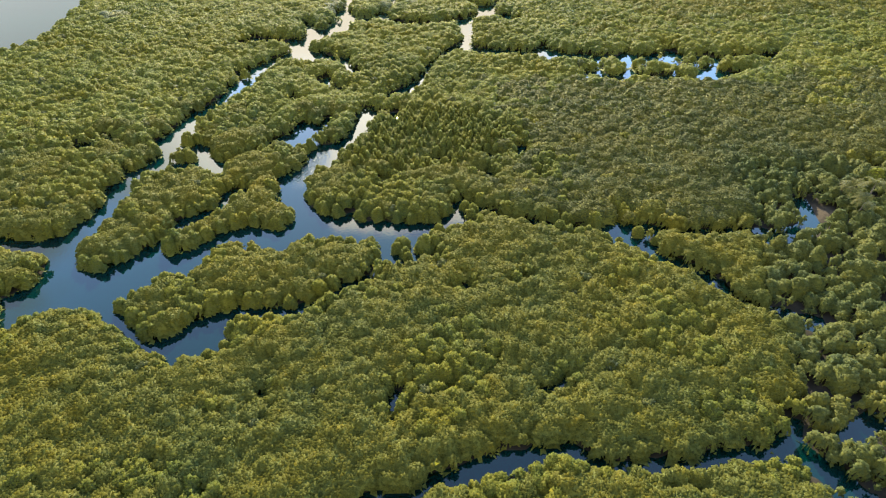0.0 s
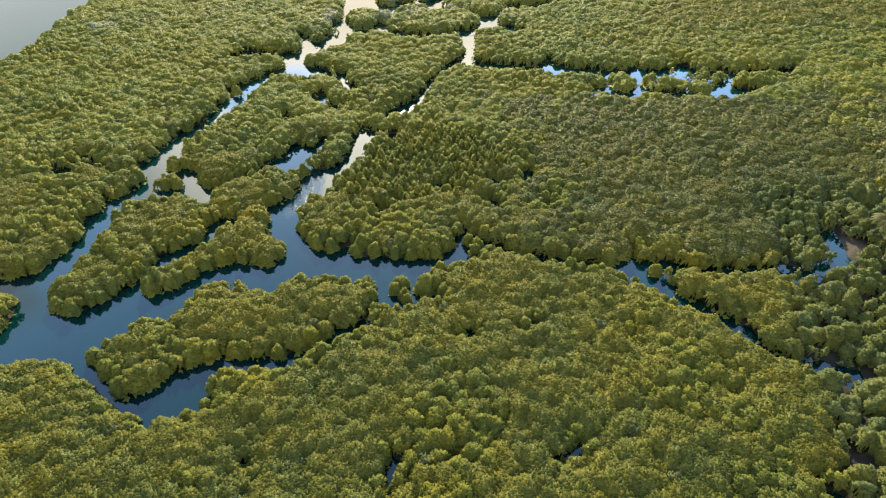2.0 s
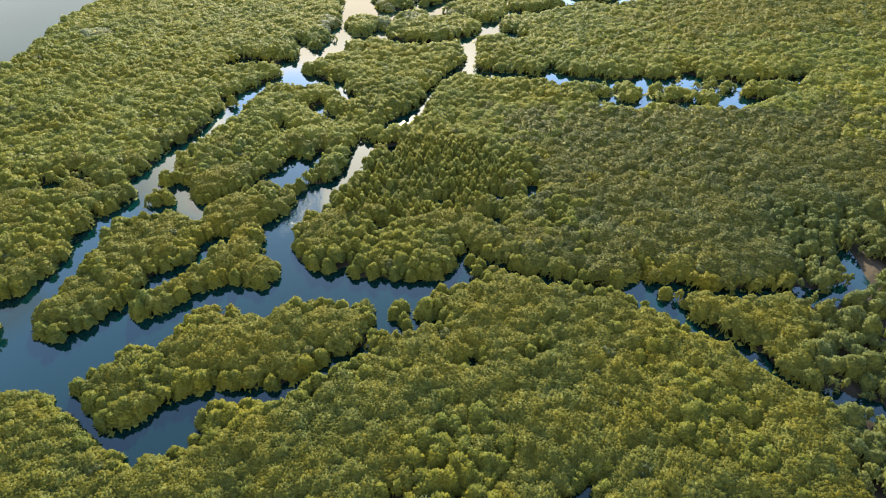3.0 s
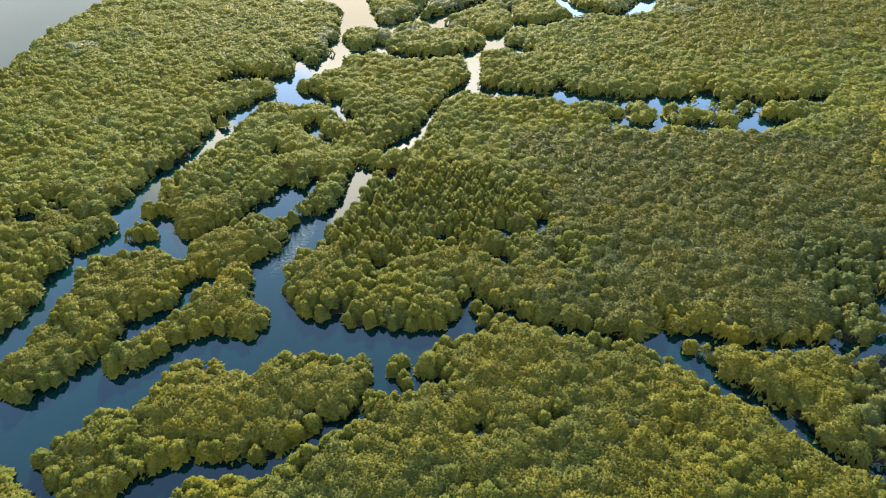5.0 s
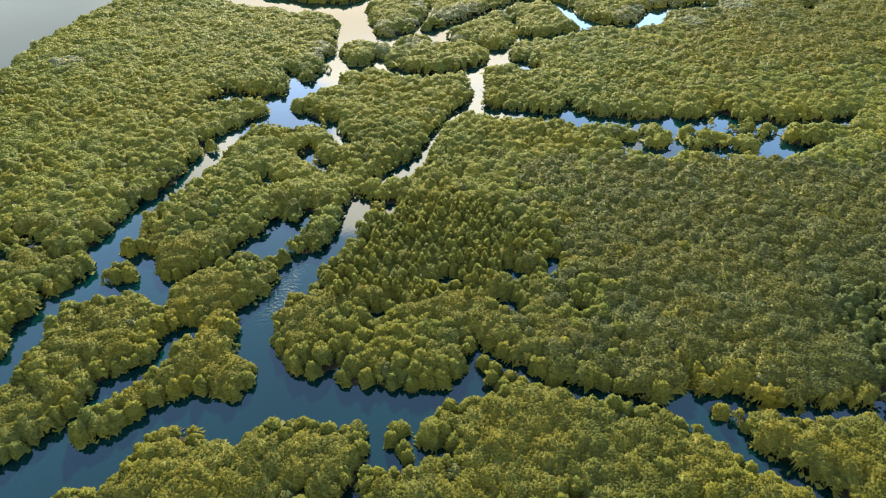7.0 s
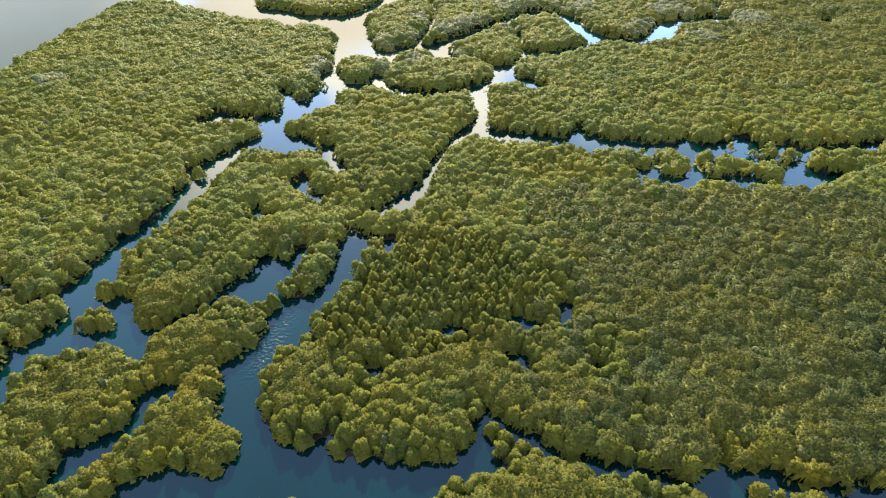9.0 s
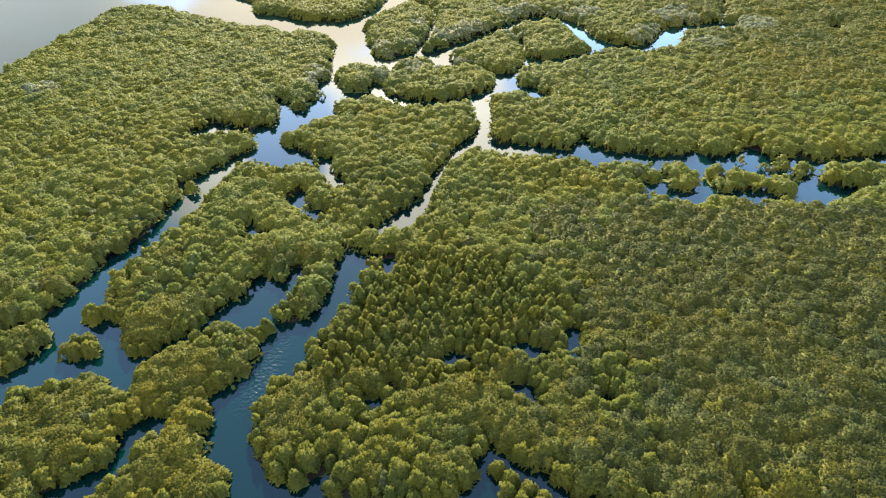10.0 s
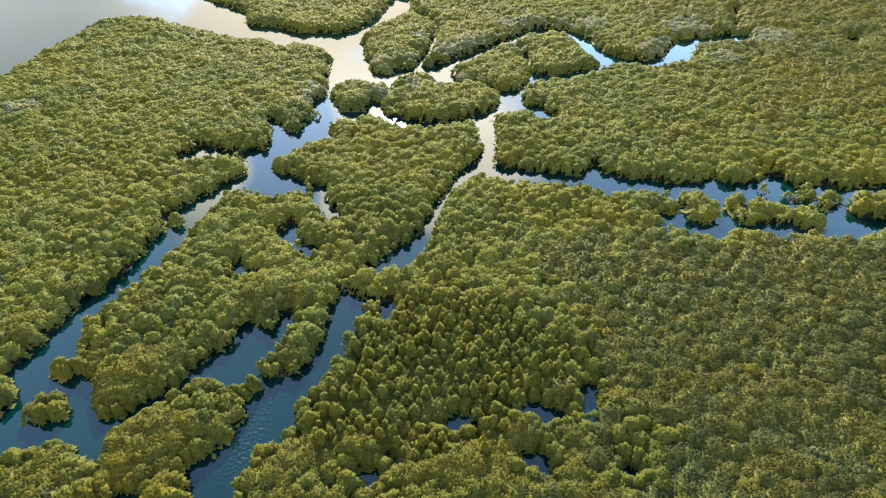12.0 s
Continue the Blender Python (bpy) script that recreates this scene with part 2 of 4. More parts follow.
# ---- plan: outlines of open water and islands, creeks as chains of (x, y, half-width), the sea's shore, small islets ----
WATERS = {
    "river_crossing": [(-107.2, 357.1), (-90.5, 350.5), (-85.3, 332.8), (-80, 331.1), (-70.9, 328.5), (-63.9, 323.3), (-54.2, 322.1), (-43.2, 320.2), (-36.8, 326.7), (-31.5, 335), (-27.3, 346.9), (-24.2, 369.3), (-16, 368.8), (-14.8, 342.9), (-21.5, 335.3), (-27, 326.9), (-30.5, 320.2), (-33.6, 311.8), (-30.4, 295.1), (-27.6, 283), (-25.2, 278.8), (-20.6, 277.6), (-18.2, 239), (-24.5, 242.4), (-27.1, 241.3), (-29.3, 238.1), (-33, 240.1), (-35.3, 237.7), (-35.4, 229.5), (-41.7, 229.8), (-46.1, 238), (-44, 244.6), (-44.1, 252.5), (-41.9, 263.1), (-41.9, 272.3), (-44.8, 290.2), (-44.6, 294), (-46.6, 297.3), (-52.1, 304), (-60.2, 305.7), (-62.7, 301.6), (-72.2, 309.4), (-81.7, 311.1), (-93.6, 316.9)],
    "north_arm": [(-25.2, 278.8), (-20.6, 277.6), (-13.7, 282.4), (-8.6, 291.2), (-7.9, 284.2), (-2.2, 286.6), (5.4, 293.3), (8.7, 295.4), (18, 303.8), (33.2, 318.2), (32.6, 309), (23.1, 299.6), (12.7, 290.4), (4.3, 281.6), (1.8, 277.3), (2.8, 269.8), (4.5, 267.4), (9.4, 267.6), (18.7, 262.7), (23.5, 262.5), (27.9, 266.8), (31.2, 277.3), (31, 266.4), (25.2, 261), (25.2, 246.5), (19.6, 244), (13.7, 243.5), (13.9, 236.8), (12.6, 226.2), (11.6, 214), (7.7, 208.6), (9, 221.8), (8.9, 228), (6.3, 237.8), (-6, 233.9), (-16.4, 238.3), (-22.4, 243.4)],
    "west_basin": [(-36.2, 233.4), (-38.6, 225.9), (-42.5, 225.1), (-44.3, 222), (-44.5, 218.9), (-47.2, 220.5), (-48.1, 217.9), (-49.1, 215.9), (-46, 214.4), (-44.6, 211.2), (-42.1, 207.8), (-39, 207.1), (-39.1, 202), (-43.2, 200.6), (-45.4, 199.7), (-48.4, 201.3), (-50.9, 202.7), (-55.3, 202.8), (-57.3, 202.4), (-58.5, 199.9), (-60, 196.7), (-60.5, 193.4), (-61.1, 189), (-63, 184.7), (-63.3, 181.4), (-64, 178.2), (-66.7, 175.3), (-67.1, 171.6), (-69, 167.2), (-72.2, 171.8), (-71.2, 176.4), (-70.9, 181.3), (-69.8, 186.6), (-69.8, 192.1), (-70.6, 196.4), (-67.1, 198.7), (-65.7, 201.2), (-62.2, 204.2), (-60.1, 207.3), (-57.2, 210.8), (-56, 215), (-59.2, 222.7), (-57.8, 225.5), (-53.6, 225.3), (-52.8, 230.6), (-56.2, 243.2), (-54.5, 245), (-51.3, 238.2), (-48.1, 235.2), (-45.8, 236.6), (-44.3, 242.7), (-41, 238.9)],
    "east_channel": [(11.1, 213.3), (20.2, 211.5), (30.5, 209.2), (34.9, 208.5), (40.2, 215.2), (40, 210.8), (45.2, 207.3), (53.6, 205.1), (63.3, 203.2), (66.1, 202.6), (70.4, 207.8), (70.5, 204.5), (71.9, 202.4), (74.9, 204.4), (79.1, 202.1), (82.6, 206.8), (87, 205.1), (87.7, 201.8), (94.9, 201.6), (96.7, 202.9), (97.1, 200.2), (101, 199.3), (105, 201.3), (111.8, 201), (122.9, 202), (115, 192.5), (96.9, 180.7), (92.6, 179.8), (90.6, 180.9), (85.9, 178.7), (85.3, 181), (77.1, 180.6), (64.2, 182.1), (61.5, 178.6), (60, 180.7), (53.7, 181.6), (51.3, 186.4), (47.7, 183.2), (52.5, 193), (54.8, 197.7), (52.3, 198.2), (48.3, 199.1), (44, 199), (38.6, 197.4), (37.5, 201.8), (29, 202.6), (19.1, 205.1), (10.4, 206.2)],
    "north_loop": [(32.6, 318.7), (40.6, 321.9), (50.1, 320), (54.4, 315.5), (56.7, 308.9), (60.3, 299.6), (62, 293.2), (67.4, 286.7), (75.2, 286.4), (81.3, 288.6), (85.7, 296.6), (91.9, 306.2), (104.3, 308.8), (118.7, 310.6), (123.2, 310.1), (117.6, 298.3), (109.9, 299.7), (101.6, 300.1), (95.5, 296.6), (89.4, 282.3), (81.8, 279.3), (72.3, 275.5), (66.8, 278.9), (61.5, 280.1), (57.8, 276.4), (51.7, 271.6), (45, 268.9), (36.9, 267.3), (30, 265.5), (30.3, 274.4), (41.8, 275.1), (53.4, 278.4), (55.5, 281.3), (54.1, 284), (52.8, 293.2), (50.6, 303.9), (47.8, 311.3), (39.5, 312.8), (31.6, 309.5)],
    "pocket_north": [(-35.8, 206.6), (-33.2, 205.7), (-32.3, 202.1), (-32.2, 199.8), (-31, 197), (-28.6, 193.6), (-28.2, 190.2), (-30.6, 189.4), (-33, 194.3), (-34.8, 197.5), (-35.6, 201)],
    "pocket_mid": [(-35.2, 178), (-34.6, 180.3), (-35, 182), (-33, 181.7), (-31.4, 181.4), (-30.9, 178), (-32.6, 176.3)],
    "pocket_small": [(-41.3, 185.5), (-38.6, 190.2), (-36.1, 185.8), (-37.6, 180.5)],
    "pocket_low": [(-49.9, 175.6), (-46.6, 176.2), (-45.4, 172.5), (-47.6, 171)],
    "pond": [(-42.2, 155), (-41, 157.2), (-37.6, 154.5), (-34.8, 154.2), (-34.7, 156.7), (-34.6, 159), (-32.9, 159.3), (-32.7, 155.5), (-33.2, 152.4), (-33.9, 150.9), (-35.5, 148.2), (-36.8, 146.9), (-37.5, 144.6), (-37.6, 141.9), (-38.9, 142.6), (-41.6, 141.4), (-43.8, 142.4), (-46.2, 144), (-48, 143.6), (-48.6, 146.2), (-46.3, 149), (-43.4, 151.6), (-42, 153)],
    "west_arm_bend": [(-78.5, 162.5), (-78.9, 158.6), (-80, 154.1), (-80.8, 150.6), (-82.5, 146), (-84.8, 144.5), (-88.6, 142.4), (-79.7, 129.3), (-72.7, 127.3), (-70, 128.7), (-67.8, 129.6), (-66.2, 131.8), (-62.5, 130), (-59.6, 128.5), (-58.2, 126.5), (-56.9, 127), (-58.1, 129.5), (-58.5, 132.7), (-60.2, 133.2), (-61.9, 133.8), (-63.3, 136), (-65.2, 140.2), (-65.1, 143.1), (-67.7, 143.1), (-71.6, 143.8), (-71.5, 145.6), (-71.7, 147.7), (-73.4, 153.3), (-74.1, 156.6), (-73.5, 159.7), (-69.5, 167.9), (-72.2, 171.8)],
    "west_arm_lower": [(-77.7, 159), (-79.1, 153.5), (-80.2, 149.7), (-80.4, 145.3), (-77.9, 139.1), (-78.7, 134.3), (-81.3, 130.7), (-85.1, 130.8), (-83.1, 128.1), (-84.2, 125.6), (-86.6, 122.4), (-85.3, 119.9), (-84.2, 116.9), (-85.6, 112.5), (-88.2, 107.8), (-82.6, 100.2), (-80.8, 103.8), (-80.2, 106.3), (-78.1, 108.2), (-79, 111.3), (-78.8, 114.5), (-77.5, 117.4), (-77.5, 119.8), (-79.5, 122.3), (-78.2, 124.6), (-76.9, 127.9), (-71.6, 129.5), (-70.5, 131.3), (-67.2, 132.1), (-61.9, 129.3), (-59.7, 126.6), (-57.9, 126.6), (-59.1, 131), (-61, 133.8), (-63.6, 138.7), (-65.5, 141.8), (-66.9, 144.9), (-69.6, 145), (-73.5, 148.4), (-73.8, 151.6), (-74.6, 155.3)],
    "main_channel_west": [(-76.9, 89.2), (-74.4, 91.2), (-72, 92), (-69, 94.3), (-66.7, 95.3), (-64.7, 97.3), (-62.5, 96.6), (-58.4, 97.1), (-53.6, 99.9), (-52.4, 103.4), (-49.3, 105), (-47.2, 106.5), (-41.5, 106.5), (-37.5, 107.1), (-35.1, 109.3), (-34.2, 106.6), (-31.6, 106.5), (-32.4, 97), (-34.6, 96.1), (-35.8, 95.5), (-38.5, 98.1), (-39.5, 96.4), (-43.4, 100), (-46.4, 99.8), (-48.8, 98.3), (-50.5, 95), (-51.9, 91.5), (-53.8, 89.3), (-56.6, 89.6), (-58.8, 88.4), (-60.8, 85.1), (-63.4, 84.2), (-67.3, 81.2), (-70.7, 79.6)],
    "main_channel_east": [(-37.5, 107.1), (-35, 109), (-34.4, 112.1), (-33.2, 112.7), (-31.9, 110.6), (-29.4, 111.7), (-26.8, 108.8), (-24, 107.8), (-22.2, 110.1), (-20.7, 111.7), (-19.7, 109), (-19.7, 106.8), (-15.5, 107.1), (-11.2, 106), (-5.5, 105.9), (-1.9, 107.1), (1.5, 108.5), (2.5, 112.6), (5.2, 112.9), (4.5, 109.1), (5.2, 106.4), (7.4, 105.4), (7.2, 103.8), (5.3, 104.5), (2.2, 103.9), (0.1, 102.9), (-2.4, 102.7), (-4.2, 101.3), (-4.9, 99.2), (-6.3, 99), (-7.3, 99.2), (-13.9, 99.4), (-15.8, 100.2), (-18.6, 98.9), (-23.2, 100.2), (-26.3, 100.8), (-28.8, 98.5), (-30, 99.7), (-31.4, 99.1), (-32.4, 96.9)],
    "notch": [(-14.1, 99.9), (-12.6, 99), (-11.7, 97.3), (-9.4, 96.6), (-8.2, 94.4), (-7.4, 93.1), (-8.5, 91.3), (-10.3, 91.8), (-12.3, 91), (-13.6, 92.4), (-15, 93.4), (-13.8, 94.8)],
    "south_fork": [(-103.3, 101.7), (-99, 102.9), (-93, 102.3), (-89.7, 100.7), (-87.1, 101.2), (-87.5, 105.1), (-86.2, 109), (-82.2, 108.9), (-79.7, 103.1), (-80.9, 97.5), (-80.8, 95.3), (-77.5, 91.6), (-74.1, 91.2), (-73, 93.2), (-68.6, 95), (-67.5, 98.3), (-64.4, 98.8), (-62, 96.6), (-59.2, 97.4), (-56.3, 99.5), (-53.6, 97), (-54.6, 93.3), (-56.8, 91.3), (-59.4, 92), (-61.6, 90.1), (-63.5, 86.2), (-64.5, 83.1), (-67.5, 83.7), (-67.1, 82), (-66.9, 77.5), (-68.6, 78.9), (-74.6, 80), (-79.4, 78.9), (-82, 77.8), (-82.8, 75.5), (-85.6, 73.2), (-91.6, 82.3), (-88.6, 84.9), (-85.9, 87.2), (-85.7, 92), (-86.7, 95.8), (-88, 97.6), (-90.6, 98.6), (-95.9, 98.2), (-100.6, 98)],
    "south_bay": [(-69.3, 79.6), (-67.8, 83.2), (-64.8, 78.8), (-61.9, 78), (-59.5, 74.9), (-56.7, 72.6), (-54, 72.2), (-51.1, 74.1), (-47.9, 77.4), (-42.6, 79.3), (-40.1, 80.3), (-38.8, 77.7), (-40.4, 75.9), (-41.4, 72.2), (-44, 73.9), (-42.6, 71), (-42.3, 68.3), (-47.3, 67.1), (-50, 65.5), (-53.7, 68.2), (-56.7, 69.4), (-60.6, 72.7), (-65.7, 76.1)],
    "inner_channel": [(-24.9, 165.4), (-20.8, 165.8), (-18.6, 163.6), (-19.4, 158.7), (-21.2, 153.2), (-22.9, 148.4), (-23.6, 144), (-26.4, 139.4), (-27.8, 136.2), (-27.9, 133.3), (-30.6, 131.6), (-32.3, 129.1), (-33.9, 126), (-35.5, 123.7), (-34.9, 119.9), (-33.5, 115.6), (-32.6, 112.2), (-29.8, 111.4), (-26.6, 108.8), (-22.8, 107.7), (-22.1, 103.5), (-33.2, 103.7), (-34.7, 108.4), (-35.9, 111), (-38, 112.7), (-40.9, 115.4), (-42, 119.4), (-41.8, 123.3), (-43.2, 125.8), (-42, 127.6), (-38.8, 131), (-36.8, 135.7), (-36.4, 140.5), (-34.7, 142.6), (-30.8, 143.1), (-28.4, 144.6), (-26.8, 148.5), (-26.4, 152.4), (-25, 157.3), (-24.9, 162)],
    "marsh_pond": [(34.5, 102.3), (38.2, 104.5), (40.2, 104.9), (42.2, 107.4), (42, 104.4), (43, 101.2), (39.8, 98.7), (37.8, 98.1), (36.2, 99.4)],
    "marsh_pond_low": [(42.8, 98.1), (45.1, 99.5), (46.2, 97.1), (47.9, 94.9), (49.2, 92.2), (47.4, 90.1), (45.5, 91.5), (43.1, 93.1)],
    "mud_pool": [(85.4, 112.2), (86.9, 113.6), (89.2, 112.4), (89.4, 109.4), (89.1, 106.1), (86.9, 103.2), (84.1, 100.6), (81.5, 99.2), (81.3, 100.6), (84.6, 104.1), (85.5, 107.3)],
}
ISLANDS = {
    "round_lobe": [(-42, 115), (-39, 114), (-36.2, 112), (-34.7, 109.6), (-35.2, 107), (-38, 106), (-43, 106)],
    "long_islet": [(-21.7, 249.6), (-22.4, 254.6), (-19.6, 260.5), (-18.1, 268.9), (-14.3, 272.5), (-10.4, 275.3), (-5.3, 272.1), (-3.4, 265.5), (3.4, 263.8), (10.2, 265.3), (13.8, 261.1), (16.4, 258.8), (17.6, 254.9), (15.7, 250), (12.8, 247), (8.1, 243.7), (0.9, 240.9), (-6.1, 240.5), (-13.2, 242.2), (-18.7, 244.4)],
    "reed_islet": [(-39.4, 259.9), (-39.1, 264.3), (-33.8, 268.7), (-29, 270.3), (-24.8, 266.4), (-19.9, 266.2), (-19.3, 262.1), (-21.3, 256.5), (-25, 255.8), (-26.4, 251), (-28.9, 248.7), (-33.5, 248.8), (-36.6, 252.2)],
    "lagoon_a": [(56.2, 197.3), (59.3, 198.7), (62.4, 198.9), (63.6, 196), (65.2, 192.8), (66.1, 189.7), (63.2, 186.7), (58.8, 186.2), (55.9, 188.2), (56.1, 192.9)],
    "lagoon_b": [(74.9, 197.7), (78.6, 200.4), (81.3, 200.5), (82.2, 198.1), (79.5, 196.1), (75.7, 195.9)],
    "lagoon_c": [(82.8, 197.5), (87, 198.3), (90.3, 200.7), (92.2, 199.4), (91.4, 197), (88.1, 193.4), (83.8, 193.7)],
    "lagoon_d": [(67.5, 194.8), (70.4, 195.9), (74.1, 194.5), (79.3, 193.6), (82.3, 192.3), (82.7, 189.4), (80, 185.1), (69.2, 185.5), (68, 187.8), (67.3, 191.4)],
    "lagoon_e": [(89.9, 193.1), (91.9, 195.6), (95, 197.5), (96.8, 196), (95.1, 192.7), (91.9, 189.9), (89.8, 190.6)],
    "lagoon_f": [(99.5, 196.6), (102.5, 197.8), (108.9, 197.1), (117.8, 194.6), (111.4, 184.2), (99.4, 186.7), (96.6, 188.7), (97.5, 193.6)],
    "lagoon_g": [(83, 189.3), (86.1, 192.2), (87.9, 190.9), (87.2, 188.1), (87.9, 185.2), (87.8, 183.8), (80.7, 184)],
    "bend_islet": [(-75.1, 136.5), (-74.6, 138.8), (-73.2, 140.8), (-70, 141.2), (-67.2, 140.1), (-66.4, 137.7), (-67.7, 135.6), (-69.7, 134.6), (-74, 135)],
    "bank_islet": [(-89.1, 139.5), (-85.3, 142.4), (-83, 144.4), (-79.4, 142.2), (-78.3, 140.1), (-78.7, 137.2), (-80.6, 134.4), (-82.4, 131.6), (-85.4, 132.6), (-90.5, 136.5)],
}
CHANNELS = {
    "south_creek": [(-41.5, 78.6, 1.5), (-34.7, 77.6, 1.1), (-28.9, 78.3, 1.2), (-24.7, 81.7, 1.2), (-20.7, 84.8, 1.1), (-15.3, 87.2, 0.9)],
    "pond_creek": [(-47.4, 144.7, 1), (-50.8, 140.6, 1), (-55.1, 136.2, 1), (-58.6, 133.7, 1.5)],
    "upper_channel": [(9.3, 214.5, 3.2), (4.4, 209.3, 2.5), (-0.6, 202, 1.0), (-4.2, 192.5, 0.65), (-6.3, 186.2, 0.8), (-8.7, 179.6, 2.5), (-11, 176.2, 2.7), (-13.8, 173.8, 2.4), (-18.2, 172.3, 1.5)],
    "north_spur": [(128.7, 339.4, 0.8), (117.4, 310.9, 0.8)],
    "far_pocket": [(159.1, 301.3, 1.5), (155.2, 295.1, 2.3)],
    "far_dot": [(35.5, 359.1, 2.1), (35.7, 355.1, 2.2)],
    "overhang_inlet": [(28.1, 247.3, 2.4), (30.1, 242.4, 3.7)],
    "marsh_creek": [(5.3, 114.8, 0.8), (12.5, 109.1, 0.8), (22.3, 104.9, 0.8), (32.3, 102.2, 0.9), (39.2, 101.1, 1.2), (42.9, 96.9, 1.6), (48, 91.5, 1.7), (53, 87.6, 1.5), (56, 83.6, 1.4), (58, 79.1, 1.4), (62.5, 75.9, 1.1), (67.1, 74.5, 1.0), (71.5, 73, 0.9)],
    "marsh_creek_east": [(41.4, 103.2, 1.1), (48.8, 101.8, 1.2), (57.1, 100, 1.5), (64.8, 99.8, 1.1), (72.2, 99.8, 1.5), (76, 99, 1.3), (81.6, 101.3, 0.9)],
    "bottom_creek": [(-13.3, 38.8, 1.3), (-5.2, 40.5, 1.4), (0.3, 42.8, 1.1), (6.4, 45.1, 0.9), (12.7, 46.3, 0.8), (18.6, 47.7, 0.8), (23.7, 44.3, 0.8), (27.9, 44.1, 0.8), (38.1, 44.8, 0.8), (43.6, 45.5, 1), (48.5, 45.9, 0.8), (53.8, 47.3, 1.4), (55.7, 44.9, 1.1), (58.9, 41.9, 1.3), (60.6, 37.2, 1.4)],
    "bottom_spur": [(56.2, 51.9, 0.8), (54.7, 48.7, 1)],
    "bottom_spur_east": [(63, 48.6, 0.8), (65.8, 49.4, 0.9), (70.3, 52.1, 1)],
    "gap_1": [(11.7, 135.7, 1.5), (15.4, 134.3, 2)],
    "gap_2": [(22.2, 139.1, 1.3), (21.9, 136.8, 1.7)],
    "gap_3": [(10.1, 126.7, 1.5), (12.3, 125.7, 1.8)],
    "gap_4": [(-1.9, 133.5, 1.5), (0.5, 133.4, 1.6)],
    "gap_5": [(-15.2, 124.3, 1.5), (-15, 123.7, 1.4)],
    "gap_6": [(25.8, 124.6, 0.9), (25.9, 123.8, 0.8)],
    "slit_1": [(-98.4, 150.2, 0.9), (-94.3, 147, 1.6)],
    "slit_2": [(-104, 145.3, 1.2), (-98.9, 141.2, 1.7)],
    "west_inlet": [(-72.3, 222.5, 4.8), (-68.1, 222.6, 3.6), (-63.9, 222, 2)],
    "strip_pond": [(-50.8, 120.4, 1.4), (-53.7, 118.8, 1.8), (-54.4, 113, 1.5), (-57.1, 110.6, 1.8), (-60.9, 106.9, 2.5), (-62.3, 102.9, 1.4), (-64.3, 99.9, 1.2)],
    "west_branch": [(-86.2, 100.9, 2.8), (-92.9, 100.2, 2.7), (-99.4, 101, 1.9), (-108.8, 101, 1.9)],
    "dark_1": [(-31.5, 59.6, 0.3), (-30.8, 56.8, 0.3)],
    "dark_2": [(-9.4, 59.1, 0.3), (-8.9, 54.3, 0.3)],
    "dark_3": [(17.2, 57.3, 0.35), (21.8, 61.5, 0.35)],
    "dark_4": [(17.1, 86, 1), (17.4, 86, 0.8)],
    "dark_5": [(4.7, 84.3, 0.8), (5, 83.9, 0.8)],
    "inlet_creek": [(-6.6, 99.4, 0.8), (-6.1, 94.4, 0.8), (-0.9, 94.3, 0.8)],
    "glint_bay": [(-14, 233.6, 0.7), (-13.6, 240, 1.6)],
    "glint_gap": [(-13.9, 157.4, 0.8), (-13.7, 161.6, 1.0)],
    "far_gap": [(-13.1, 342.6, 1.1), (-5.3, 331.7, 1.1), (-3.4, 318.6, 0.8), (-7.5, 292, 1.3)],
    "pool_spur": [(30.2, 273.8, 0.8), (30.4, 288.3, 0.8), (27.7, 300.9, 1)],
}
SEA = [(-164.7, 212.7), (-157.8, 223.6), (-158.6, 240.4), (-161.3, 273.9), (-160.3, 277.5), (-157, 294.1), (-155.7, 308.6), (-151.9, 324.5), (-150.5, 340.1), (-134.1, 343), (-113, 329.3), (-94.1, 318.1), (-79.8, 312.2), (-71.8, 327.2), (-85.3, 332.8), (-90.5, 350.5), (-108.3, 365.6)]
ISLETS = [(-67.3, 190.7, 2), (-46.5, 215.4, 2.3), (-41.8, 245.2, 1.3), (-72.3, 145.6, 1.8), (53.6, 192.8, 1.8), (-3.9, 96.9, 2), (-1.8, 97.3, 1.6), (-10.2, 96.6, 1.6), (-8.2, 94.8, 1.4), (-7.6, 93.3, 1.2)]
WEST, EAST, SOUTH, NORTH = -260.0, 235.0, -16.0, 398.0


def from_edge(x, y, outline):
    """Metres from a closed outline, negative inside it."""
    inside, edge = np.zeros(x.shape, bool), np.full(x.shape, 1e3)
    for (ax, ay), (bx, by) in zip(outline, outline[1:] + outline[:1]):
        dx, dy = bx - ax, by - ay
        s = np.clip(((x - ax) * dx + (y - ay) * dy) / max(dx * dx + dy * dy, 1e-4), 0, 1)
        edge = np.minimum(edge, np.hypot(x - ax - s * dx, y - ay - s * dy))
        if dy:
            inside ^= ((ay > y) != (by > y)) & (x < dx * (y - ay) / dy + ax)
    return np.where(inside, -edge, edge)


